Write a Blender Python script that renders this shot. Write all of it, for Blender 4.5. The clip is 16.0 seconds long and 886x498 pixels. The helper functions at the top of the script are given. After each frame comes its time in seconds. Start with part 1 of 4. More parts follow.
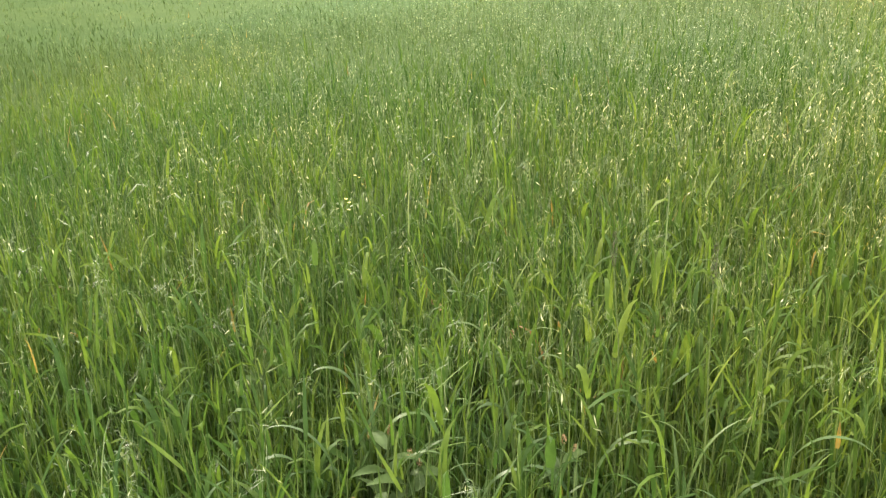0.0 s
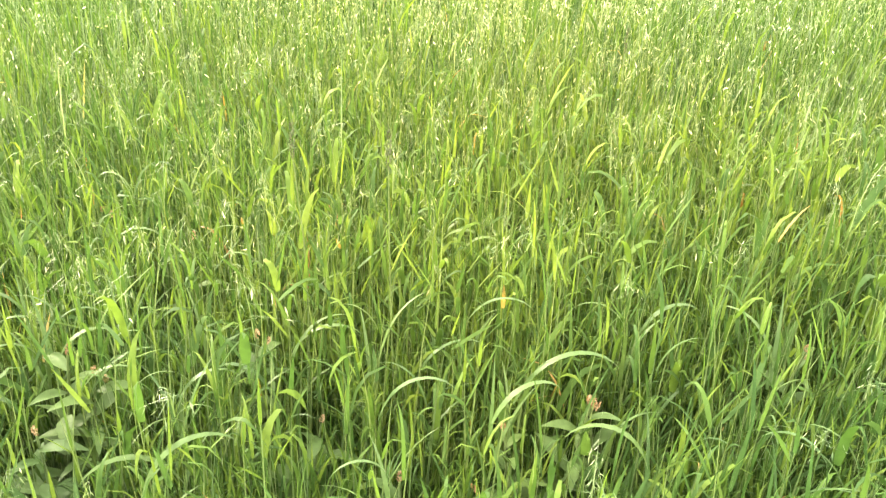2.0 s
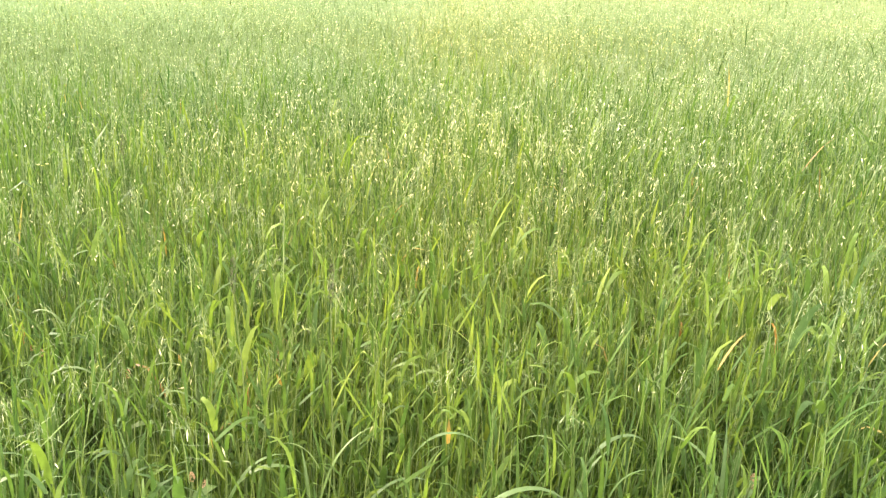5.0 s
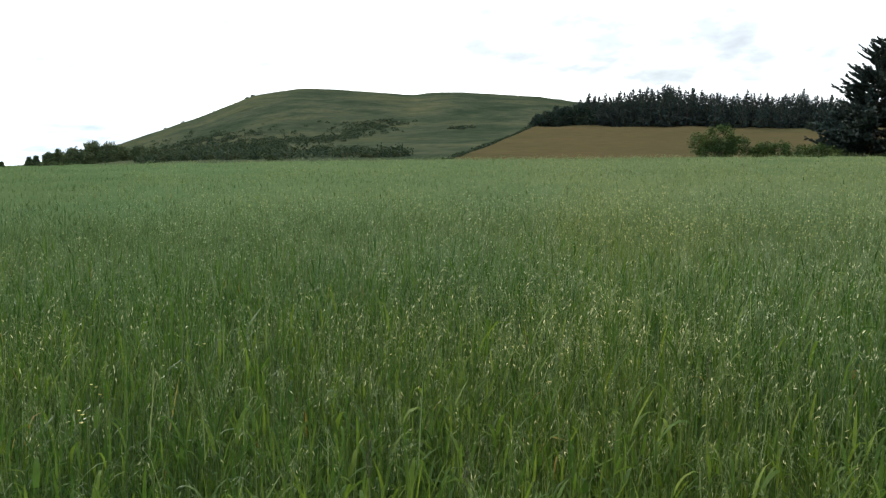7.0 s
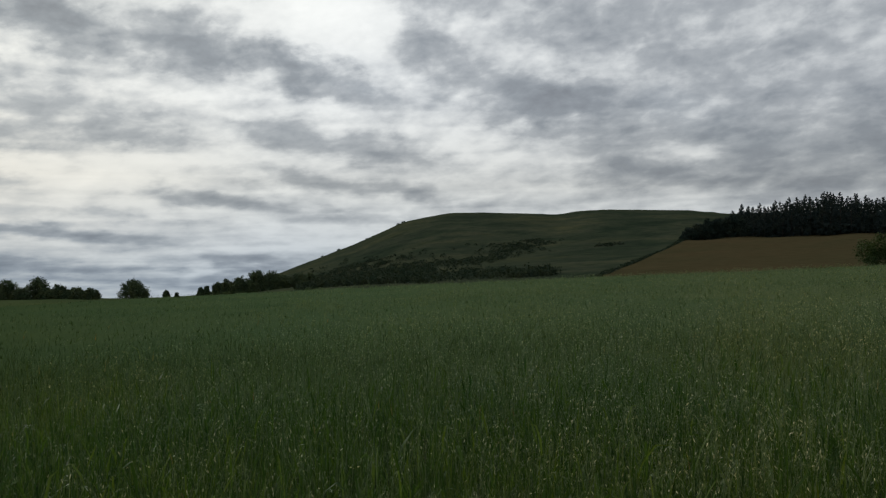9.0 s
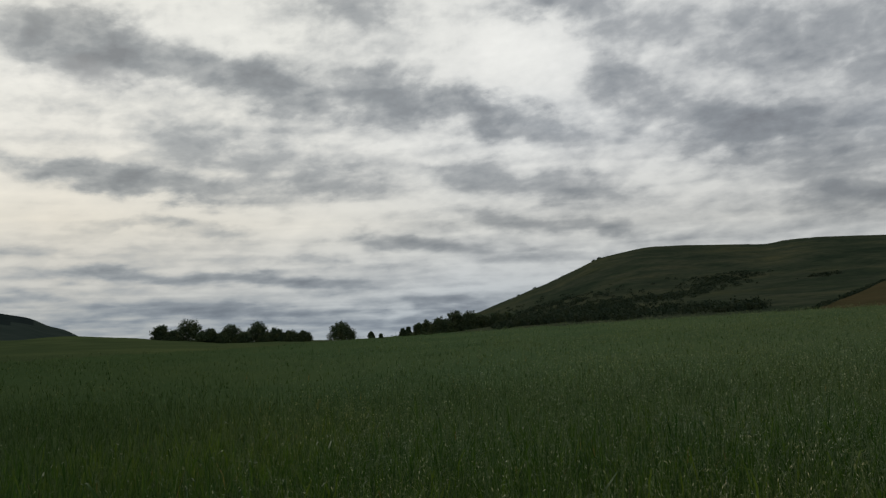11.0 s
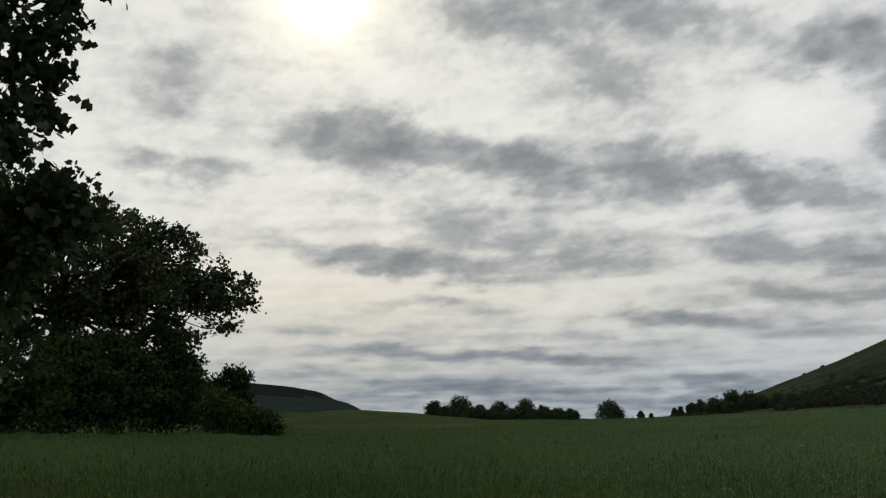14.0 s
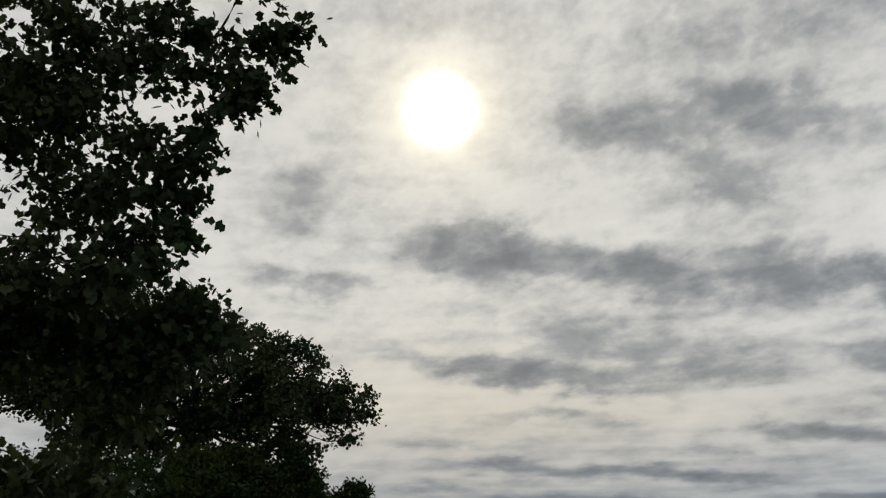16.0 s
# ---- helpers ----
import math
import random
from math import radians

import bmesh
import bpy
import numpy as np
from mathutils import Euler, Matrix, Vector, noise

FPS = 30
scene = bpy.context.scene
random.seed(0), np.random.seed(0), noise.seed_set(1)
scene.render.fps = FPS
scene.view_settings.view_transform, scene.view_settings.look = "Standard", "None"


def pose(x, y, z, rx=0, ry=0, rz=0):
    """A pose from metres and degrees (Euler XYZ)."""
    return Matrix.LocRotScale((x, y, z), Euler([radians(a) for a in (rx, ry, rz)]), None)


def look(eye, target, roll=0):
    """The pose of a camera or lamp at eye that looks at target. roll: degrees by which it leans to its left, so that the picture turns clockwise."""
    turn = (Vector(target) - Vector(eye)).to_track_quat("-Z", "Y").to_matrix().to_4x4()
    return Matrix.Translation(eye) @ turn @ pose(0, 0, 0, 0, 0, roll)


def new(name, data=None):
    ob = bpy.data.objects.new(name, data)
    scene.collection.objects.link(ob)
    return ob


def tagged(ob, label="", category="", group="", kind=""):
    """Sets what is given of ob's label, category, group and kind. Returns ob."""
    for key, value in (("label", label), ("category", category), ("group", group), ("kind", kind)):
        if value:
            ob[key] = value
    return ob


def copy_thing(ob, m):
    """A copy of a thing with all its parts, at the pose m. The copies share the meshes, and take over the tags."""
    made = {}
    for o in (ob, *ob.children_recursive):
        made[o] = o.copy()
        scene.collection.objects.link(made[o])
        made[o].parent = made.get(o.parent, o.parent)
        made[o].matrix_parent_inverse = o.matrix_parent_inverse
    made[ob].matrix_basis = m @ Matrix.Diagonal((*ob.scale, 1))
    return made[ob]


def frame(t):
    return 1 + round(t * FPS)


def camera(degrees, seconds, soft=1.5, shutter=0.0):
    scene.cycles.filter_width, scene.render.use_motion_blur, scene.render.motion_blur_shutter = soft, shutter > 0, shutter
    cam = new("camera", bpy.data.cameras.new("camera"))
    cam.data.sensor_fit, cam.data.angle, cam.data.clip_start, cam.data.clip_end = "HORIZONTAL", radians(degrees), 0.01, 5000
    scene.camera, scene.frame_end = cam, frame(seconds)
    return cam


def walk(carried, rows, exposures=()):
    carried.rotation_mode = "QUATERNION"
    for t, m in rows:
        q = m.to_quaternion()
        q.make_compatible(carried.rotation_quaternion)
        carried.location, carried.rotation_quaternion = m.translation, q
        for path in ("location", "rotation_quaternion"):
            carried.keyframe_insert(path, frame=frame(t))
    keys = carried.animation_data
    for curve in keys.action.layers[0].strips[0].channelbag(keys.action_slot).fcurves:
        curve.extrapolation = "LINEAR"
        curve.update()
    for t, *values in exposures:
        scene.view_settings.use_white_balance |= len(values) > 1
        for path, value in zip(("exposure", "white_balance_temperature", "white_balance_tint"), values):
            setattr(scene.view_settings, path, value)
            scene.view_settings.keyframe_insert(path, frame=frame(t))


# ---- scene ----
cam = camera(55.48, 16.0, 1.3)
PATH = [
    (0.0, pose(0.000, 0.000, 1.600, 70.25, 1.80, 4.17)),
    (0.5, pose(0.000, 0.000, 1.600, 66.63, 0.94, -1.92)),
    (1.0, pose(0.000, 0.000, 1.600, 63.98, -0.34, -8.08)),
    (1.5, pose(0.000, 0.000, 1.600, 63.13, -1.46, -12.58)),
    (2.0, pose(0.000, 0.000, 1.600, 63.08, -2.45, -17.25)),
    (2.5, pose(0.000, 0.000, 1.600, 63.58, -3.10, -20.00)),
    (3.0, pose(0.000, 0.000, 1.600, 63.59, -3.47, -21.60)),
    (3.2, pose(0.000, 0.000, 1.600, 63.63, -3.52, -21.99)),
    (5.3, pose(0.000, 0.000, 1.600, 74.22, -3.47, -20.36)),
    (5.5, pose(0.000, 0.000, 1.600, 75.41, -3.40, -19.46)),
    (6.0, pose(0.000, 0.000, 1.600, 79.07, -2.74, -16.63)),
    (6.5, pose(0.000, 0.000, 1.600, 81.61, -2.49, -14.57)),
    (7.0, pose(0.000, 0.000, 1.600, 84.42, -2.26, -11.77)),
    (7.5, pose(0.000, 0.000, 1.600, 87.61, -1.71, -8.97)),
    (8.0, pose(0.000, 0.000, 1.600, 90.50, -1.11, -6.20)),
    (8.5, pose(0.000, 0.000, 1.600, 91.62, -0.85, -4.15)),
    (11.0, pose(0.000, 0.000, 1.600, 94.94, 0.66, 11.54)),
    (11.5, pose(0.000, 0.000, 1.600, 95.40, 0.22, 15.29)),
    (12.0, pose(0.000, 0.000, 1.600, 96.16, 0.01, 19.84)),
    (12.5, pose(0.000, 0.000, 1.600, 96.83, 0.12, 22.75)),
    (13.0, pose(0.000, 0.000, 1.600, 97.28, 0.23, 25.10)),
    (13.5, pose(0.000, 0.000, 1.600, 97.71, 0.14, 26.96)),
    (14.0, pose(0.000, 0.000, 1.600, 100.20, -0.27, 29.38)),
    (14.5, pose(0.000, 0.000, 1.600, 103.78, -1.00, 32.31)),
    (15.0, pose(0.000, 0.000, 1.600, 106.53, -1.23, 34.97)),
    (15.5, pose(0.000, 0.000, 1.600, 107.36, -1.13, 36.37)),
    (16.0, pose(0.000, 0.000, 1.600, 107.60, -1.09, 37.37)),
]
EXPOSURES = [(0.0, 3.62, 7200, 14), (0.5, 4.05, 7350, 14), (1.0, 4.44, 7500, 13), (1.5, 4.68, 7600, 13), (2.5, 4.85, 7600, 13), (3.2, 4.85, 7600, 13), (5.3, 4.26, 7250, 22), (5.7, 4.11, 6880, 27), (6.2, 3.69, 6430, 29), (6.7, 2.66, 6330, 17), (7.2, 1.74, 6300, 4), (7.7, 1.02, 6270, 4), (8.5, 0.41, 6250, 8), (11.0, 0.03, 6400, 9), (12.5, 0.05, 6430, 9), (13.5, -0.05, 6450, 9), (14.0, 0.02, 6420, 9), (14.5, -0.16, 6450, 10), (15.0, -0.24, 6500, 10), (15.5, -0.26, 6500, 10), (16.0, -0.2, 6500, 10)]
walk(cam, PATH, EXPOSURES)

# ---------------------------------------------------------------- world, sun
SUN_AZ, SUN_EL = 38.1, 27.0          # degrees, azimuth to the left of +y


def aim(az, el):
    a, e = radians(az), radians(el)
    return Vector((-math.sin(a) * math.cos(e), math.cos(a) * math.cos(e), math.sin(e)))


class Nodes:
    """Short hand for node trees."""

    def __init__(self, tree):
        self.t = tree
        tree.nodes.clear()

    def add(self, kind, **kw):
        n = self.t.nodes.new(kind)
        for k, v in kw.items():
            if k == "operation":
                n.operation = v
            elif k == "blend":
                n.data_type, n.blend_type = "RGBA", v
        return n

    def put(self, sock, value):
        if hasattr(value, "is_linked"):
            self.t.links.new(value, sock)
        else:
            sock.default_value = value

    def math(self, op, a, b=0.0, c=0.0, clamp=False):
        n = self.add("ShaderNodeMath", operation=op)
        n.use_clamp = clamp
        for s, v in zip(n.inputs, (a, b, c)):
            self.put(s, v)
        return n.outputs[0]

    def vec(self, x, y, z=0.0):
        n = self.add("ShaderNodeCombineXYZ")
        for s, v in zip(n.inputs, (x, y, z)):
            self.put(s, v)
        return n.outputs[0]

    def noise(self, v, scale, detail=4.0, rough=0.5, distort=0.0, color=False):
        n = self.add("ShaderNodeTexNoise")
        if v is not None:
            self.put(n.inputs["Vector"], v)
        n.inputs["Scale"].default_value = scale
        n.inputs["Detail"].default_value = detail
        n.inputs["Roughness"].default_value = rough
        n.inputs["Distortion"].default_value = distort
        return n.outputs["Color" if color else "Fac"]

    def ramp(self, fac, stops, smooth=False):
        n = self.add("ShaderNodeValToRGB")
        self.put(n.inputs[0], fac)
        el = n.color_ramp.elements
        while len(el) < len(stops):
            el.new(0.5)
        for e, (p, c) in zip(el, stops):
            e.position = p
            e.color = (*c, 1) if len(c) == 3 else c
        if smooth:
            n.color_ramp.interpolation = "EASE"
        return n.outputs[0]

    def mix(self, fac, a, b, blend="MIX"):
        n = self.add("ShaderNodeMix", blend=blend)
        self.put(n.inputs[0], fac)
        for s, v in ((n.inputs[6], a), (n.inputs[7], b)):
            self.put(s, (*v, 1) if isinstance(v, tuple) and len(v) == 3 else v)
        return n.outputs[2]


def build_world():
    w = bpy.data.worlds.new("overcast_sky")
    scene.world = w
    w.use_nodes = True
    N = Nodes(w.node_tree)
    co = N.add("ShaderNodeTexCoord").outputs["Generated"]
    xyz = N.add("ShaderNodeSeparateXYZ")
    N.put(xyz.inputs[0], co)
    x, y, z = xyz.outputs
    el = N.math("MULTIPLY", N.math("ARCSINE", z), 180 / math.pi)
    az = N.math("MULTIPLY", N.math("ARCTAN2", N.math("MULTIPLY", x, -1.0), y), 180 / math.pi)
    low = N.math("MAXIMUM", el, -2.0)
    # flat cloud layer seen in perspective, its streets turned by 45 degrees
    deep = N.math("ADD", N.math("MAXIMUM", z, 0.0), 0.17)
    px, py = N.math("DIVIDE", x, deep), N.math("DIVIDE", y, deep)
    u = N.math("MULTIPLY", N.math("ADD", px, py), 0.7071)
    v = N.math("MULTIPLY", N.math("SUBTRACT", py, px), 0.7071)
    lay = N.vec(N.math("MULTIPLY", u, 0.6), v, 0.0)
    # the same layer face on: ragged lumps high up, drawn out into streaks low down
    deepness = N.math("ADD", N.math("MULTIPLY", N.math("LOGARITHM", N.math("ADD", low, 5.0), 2.71828), 1.5), N.math("MULTIPLY", low, 0.075))
    face = N.vec(N.math("MULTIPLY", az, 0.085), N.math("ADD", deepness, N.math("MULTIPLY", az, 0.014)), 0.0)
    puff = N.noise(face, 3.0, 5.0, 0.5, 0.3)
    ripple = N.noise(face, 6.5, 5.0, 0.52, 0.25)
    streak = N.noise(N.vec(N.math("MULTIPLY", az, 0.035), N.math("ADD", N.math("MULTIPLY", deepness, 2.0), N.math("MULTIPLY", az, 0.012)), 2.3), 3.0, 2.5, 0.4, 0.5)
    grain = N.noise(face, 15.0, 3.0, 0.5, 0.2)
    wob = N.noise(face, 2.6, 7.0, 0.55, 0.1, color=True)
    ws = N.add("ShaderNodeSeparateXYZ")
    N.put(ws.inputs[0], wob)
    waz = N.math("ADD", az, N.math("MULTIPLY", N.math("SUBTRACT", ws.outputs[0], 0.5), 8.0))
    sway = N.math("MINIMUM", N.math("ADD", N.math("MULTIPLY", low, 0.33), 0.7), 5.2)
    wel = N.math("ADD", el, N.math("MULTIPLY", N.math("SUBTRACT", ws.outputs[1], 0.5), sway))
    where = N.vec(waz, wel)
    # cloud banks: azimuth, elevation, half length, half depth, tilt in degrees, weight
    main_bank = (
        (36.1, 17.1, 3.9, 1.6, 11, 0.46), (29.9, 16.8, 4.0, 1.3, 7, 0.38), (23.0, 15.8, 3.3, 1.4, 20, 0.46), (14.5, 15.0, 4.9, 1.4, 14, 0.44),
        (6.9, 13.5, 4.2, 1.1, 16, 0.38), (32.3, 9.1, 6.7, 0.75, 8, 0.48), (25.4, 11.4, 6.0, 1.7, 4, 0.26), (5.3, 9.2, 6.8, 1.0, 7, 0.34),
        (5.5, 6.5, 5.6, 0.6, 4, 0.30), (18.2, 20.9, 3.8, 2.5, 11, 0.12), (2.8, 21.2, 3.9, 1.6, 15, 0.42), (-1.1, 15.6, 2.6, 2.0, 27, 0.32),
    )
    high_banks = (
        (-7.8, 11.9, 4.3, 1.4, 14, 0.30), (-10.8, 17.5, 6.3, 1.7, 15, 0.16), (-12.4, 11.4, 5.1, 1.4, 5, 0.26), (-21.2, 10.3, 3.4, 1.5, 13, 0.22),
        (-14.9, 7.4, 4.5, 0.9, 5, 0.28), (-23.1, 6.9, 4.2, 1.0, 6, 0.18), (-29.9, 9.6, 3.0, 1.6, 26, 0.30), (-19.2, 16.5, 12.8, 2.7, 6, 0.12),
        (24.6, 25.5, 4.2, 1.4, 9, 0.40), (15.6, 26.0, 5.2, 1.5, 12, 0.40), (17.8, 21.6, 3.3, 1.8, 12, 0.18), (47.3, 20.3, 2.8, 1.7, 0, 0.24),
        (10.0, 31.0, 12.0, 2.0, 0, 0.22), (-34.0, 7.0, 9.0, 1.6, 0, 0.24), (36.0, 33.5, 12.0, 1.5, -6, 0.10), (-22.0, 12.0, 15.0, 7.0, 0, 0.16),
    )
    streaks = (
        (47.1, 14.9, 3.4, 0.6, 0, 0.28), (13.1, 5.2, 4.4, 0.45, 4, 0.30), (28.8, 6.5, 4.6, 0.35, 3, 0.20), (33.0, 3.1, 2.8, 0.45, 4, 0.22),
        (21.6, 2.7, 5.2, 0.45, 5, 0.24), (11.1, 1.3, 4.7, 0.5, -2, 0.30), (27.1, 0.9, 6.5, 0.45, 3, 0.20), (37.6, 1.9, 4.0, 0.4, -2, 0.16),
        (19.5, 9.3, 4.4, 0.8, -2, 0.22), (27.0, 2.9, 7.5, 0.35, 2, 0.22), (3.0, 4.2, 6.0, 0.35, 2, 0.16), (18.0, 4.0, 5.0, 0.3, 2, 0.18),
        (22.0, 0.2, 18.0, 0.9, 0, 0.16), (38.0, 4.6, 5.0, 0.35, 3, 0.14), (-2.0, 5.6, 4.0, 0.5, 5, 0.16),
    )
    thin_places = (
        (6.4, 18.3, 3.3, 2.4, 18, -0.24), (30.0, 7.7, 13.0, 0.9, 0, -0.10), (-3.7, 9.1, 2.9, 0.7, 3, -0.12), (-18.9, 8.2, 1.8, 0.7, 13, -0.16),
        (41.2, 12.0, 2.6, 2.2, 7, -0.08), (30.0, 20.5, 7.0, 2.0, 0, -0.06), (22.0, 6.4, 5.0, 0.5, 2, -0.08), (14.8, 0.75, 0.9, 0.45, 0, -0.22), (43.0, 7.0, 6.0, 2.5, 0, -0.06),
    )
    total = 0.0
    for a, e, ha, he, tilt, wt in main_bank + high_banks + streaks + thin_places:
        n = N.add("ShaderNodeMapping")
        n.vector_type = "TEXTURE"
        N.put(n.inputs["Vector"], where)
        n.inputs["Location"].default_value = (a, e, 0)
        n.inputs["Rotation"].default_value = (0, 0, radians(tilt))
        n.inputs["Scale"].default_value = (ha * 1.12, he * 1.12, 1)
        d = N.add("ShaderNodeVectorMath", operation="DOT_PRODUCT")
        N.put(d.inputs[0], n.outputs[0])
        N.put(d.inputs[1], n.outputs[0])
        total = N.math("MULTIPLY_ADD", N.math("POWER", 0.45, N.math("POWER", d.outputs["Value"], 1.3)), wt, total)
    total = N.math("MULTIPLY", total, N.math("ADD", N.math("ADD", N.math("MULTIPLY", puff, 1.0), N.math("MULTIPLY", ripple, 0.7)), 0.1))
    lumps = N.math("ADD", N.math("MULTIPLY", N.math("SUBTRACT", puff, 0.5), 0.36), N.math("MULTIPLY", N.math("SUBTRACT", ripple, 0.5), 0.28))
    lumps = N.math("ADD", lumps, N.math("MULTIPLY", N.math("SUBTRACT", grain, 0.5), N.math("MULTIPLY", N.math("DIVIDE", N.math("SUBTRACT", el, 4.0), 8.0, clamp=True), 0.14)))
    drawn = N.math("MULTIPLY", N.math("SUBTRACT", streak, 0.5), N.math("SUBTRACT", 0.42, N.math("MULTIPLY", N.math("DIVIDE", low, 20.0, clamp=True), 0.30)))
    dens = N.math("ADD", N.math("ADD", lumps, drawn), N.math("ADD", total, 0.31))
    # thick parts grey, thin parts bright
    cloud = N.ramp(dens, ((0.06, (0.85, 0.835, 0.79)), (0.28, (0.735, 0.727, 0.695)), (0.42, (0.57, 0.572, 0.56)), (0.56, (0.40, 0.41, 0.415)), (0.76, (0.28, 0.295, 0.31)), (1.0, (0.22, 0.23, 0.245))))
    # blue-grey distance low over the horizon
    cloud = N.mix(1.0, cloud, N.ramp(N.math("DIVIDE", N.math("MAXIMUM", el, 0.0), 12.0), ((0.0, (0.58, 0.64, 0.71)), (0.25, (0.76, 0.785, 0.81)), (0.55, (0.90, 0.89, 0.86)), (1.0, (1.0, 1.0, 1.0)))), "MULTIPLY")
    # the thin low places under the sun are warm
    under = N.math("MULTIPLY", N.math("SUBTRACT", 1.0, N.math("DIVIDE", N.math("ABSOLUTE", N.math("SUBTRACT", az, 36.0)), 26.0), clamp=True), N.math("SUBTRACT", 1.0, N.math("DIVIDE", el, 17.0), clamp=True))
    cloud = N.mix(under, cloud, N.ramp(dens, ((0.12, (1.09, 1.01, 0.92)), (0.36, (1.07, 1.005, 0.93)), (0.55, (1.0, 1.0, 1.0)))), "MULTIPLY")
    # nearness to the sun
    s = aim(SUN_AZ, SUN_EL)
    dot = N.add("ShaderNodeVectorMath")
    dot.operation = "DOT_PRODUCT"
    N.put(dot.inputs[0], co)
    dot.inputs[1].default_value = s
    ang = N.math("MULTIPLY", N.math("ARCCOSINE", N.math("MINIMUM", dot.outputs["Value"], 0.999999)), 180 / math.pi)
    wide = N.math("EXPONENT", N.math("DIVIDE", ang, -34.0))
    cloud = N.mix(1.0, cloud, N.ramp(wide, ((0.0, (0.60, 0.62, 0.66)), (0.05, (0.68, 0.70, 0.74)), (0.12, (0.82, 0.835, 0.865)), (0.35, (0.97, 0.98, 1.0)), (0.6, (1.05, 1.045, 1.02)), (0.8, (1.06, 1.05, 1.02)))), "MULTIPLY")
    # sun behind thin cloud: blown disc and a warm rim
    disc = N.math("MULTIPLY", N.math("EXPONENT", N.math("MULTIPLY", N.math("POWER", N.math("DIVIDE", ang, 1.9), 3.4), -1.0)), 3.2)
    rim = N.math("MULTIPLY", N.math("EXPONENT", N.math("DIVIDE", ang, -2.1)), 1.5)
    glow = N.add("ShaderNodeCombineXYZ")
    N.put(glow.inputs[0], N.math("ADD", disc, rim))
    N.put(glow.inputs[1], N.math("ADD", disc, N.math("MULTIPLY", rim, 0.84)))
    N.put(glow.inputs[2], N.math("ADD", disc, N.math("MULTIPLY", rim, 0.52)))
    cloud = N.mix(1.0, cloud, glow.outputs[0], "ADD")
    # clear sky shows a little through the thin low gaps
    sky = N.add("ShaderNodeTexSky")
    sky.sky_type = "NISHITA"
    sky.sun_disc = False
    sky.sun_elevation, sky.sun_rotation = radians(SUN_EL), radians(-SUN_AZ)
    gap = N.ramp(N.noise(lay, 1.3, 4.0, 0.5), ((0.55, (0, 0, 0)), (0.75, (0.35, 0.35, 0.35))))
    b1, b2 = N.add("ShaderNodeBackground"), N.add("ShaderNodeBackground")
    N.put(b1.inputs[0], cloud)
    b1.inputs[1].default_value = 1.0
    N.put(b2.inputs[0], sky.outputs[0])
    b2.inputs[1].default_value = 0.10
    m = N.add("ShaderNodeMixShader")
    N.put(m.inputs[0], N.math("MULTIPLY", N.math("MULTIPLY", gap, 0.5), N.math("DIVIDE", N.math("SUBTRACT", el, 8.0), 12.0, clamp=True)))
    N.put(m.inputs[1], b1.outputs[0])
    N.put(m.inputs[2], b2.outputs[0])
    out = N.add("ShaderNodeOutputWorld")
    N.put(out.inputs[0], m.outputs[0])


build_world()
sun = new("sun", bpy.data.lights.new("sun", "SUN"))
sun.data.energy, sun.data.angle, sun.data.color = 1.0, radians(8), (1.0, 0.95, 0.86)
sun.matrix_world = look(aim(SUN_AZ, SUN_EL) * 400, (0, 0, 0))


# ---------------------------------------------------------------- materials
def material(name):
    m = bpy.data.materials.new(name)
    m.use_nodes = True
    return m, Nodes(m.node_tree)


def sunward_shade(N, pos, col):
    """Paints the field's shade into its colour: darker left, towards the sun, yellower right."""
    sp = N.add("ShaderNodeSeparateXYZ")
    N.put(sp.inputs[0], pos)
    side = N.math("DIVIDE", sp.outputs[0], N.math("ADD", N.math("ABSOLUTE", sp.outputs[1]), 3.0))
    side = N.math("ADD", side, N.math("MULTIPLY", N.math("SUBTRACT", N.noise(pos, 0.08, 3.0, 0.5), 0.5), 0.5))
    return N.mix(1.0, col, N.ramp(N.math("ADD", side, 0.6), ((0.1, (0.68, 0.77, 0.65)), (0.5, (0.93, 1.03, 0.99)), (0.95, (1.07, 1.05, 1.0)))), "MULTIPLY")


def leafy(name, stops, rough=0.45, spec=0.4, through_part=0.4, bright=1.7, mottle=40.0, per_object=False, shade_side=False):
    """A leaf: coloured island by island, with fine mottling, letting some light through."""
    m, N = material(name)
    if per_object:
        rnd = N.add("ShaderNodeObjectInfo").outputs["Random"]
    else:
        rnd = N.add("ShaderNodeNewGeometry").outputs["Random Per Island"]
    col = N.ramp(rnd, stops)
    pos = N.add("ShaderNodeNewGeometry").outputs["Position"]
    col = N.mix(0.5, col, N.ramp(N.noise(pos, mottle, 3.0, 0.6), ((0.3, (0.55, 0.58, 0.5)), (0.7, (1.25, 1.2, 1.2)))), "MULTIPLY")
    col = N.mix(0.55, col, N.ramp(N.noise(pos, 0.35, 3.0, 0.5), ((0.34, (0.55, 0.76, 0.85)), (0.5, (0.95, 0.97, 0.95)), (0.66, (1.5, 1.22, 0.85)))), "MULTIPLY")
    if shade_side:
        col = sunward_shade(N, pos, col)
    p = N.add("ShaderNodeBsdfPrincipled")
    N.put(p.inputs["Base Color"], col)
    p.inputs["Roughness"].default_value = rough
    p.inputs["Specular IOR Level"].default_value = spec
    t = N.add("ShaderNodeBsdfTranslucent")
    N.put(t.inputs[0], N.mix(1.0, col, (bright, bright * 1.05, bright * 0.62), "MULTIPLY"))
    mx = N.add("ShaderNodeMixShader")
    mx.inputs[0].default_value = through_part
    N.put(mx.inputs[1], p.outputs[0])
    N.put(mx.inputs[2], t.outputs[0])
    out = N.add("ShaderNodeOutputMaterial")
    N.put(out.inputs[0], mx.outputs[0])
    return m


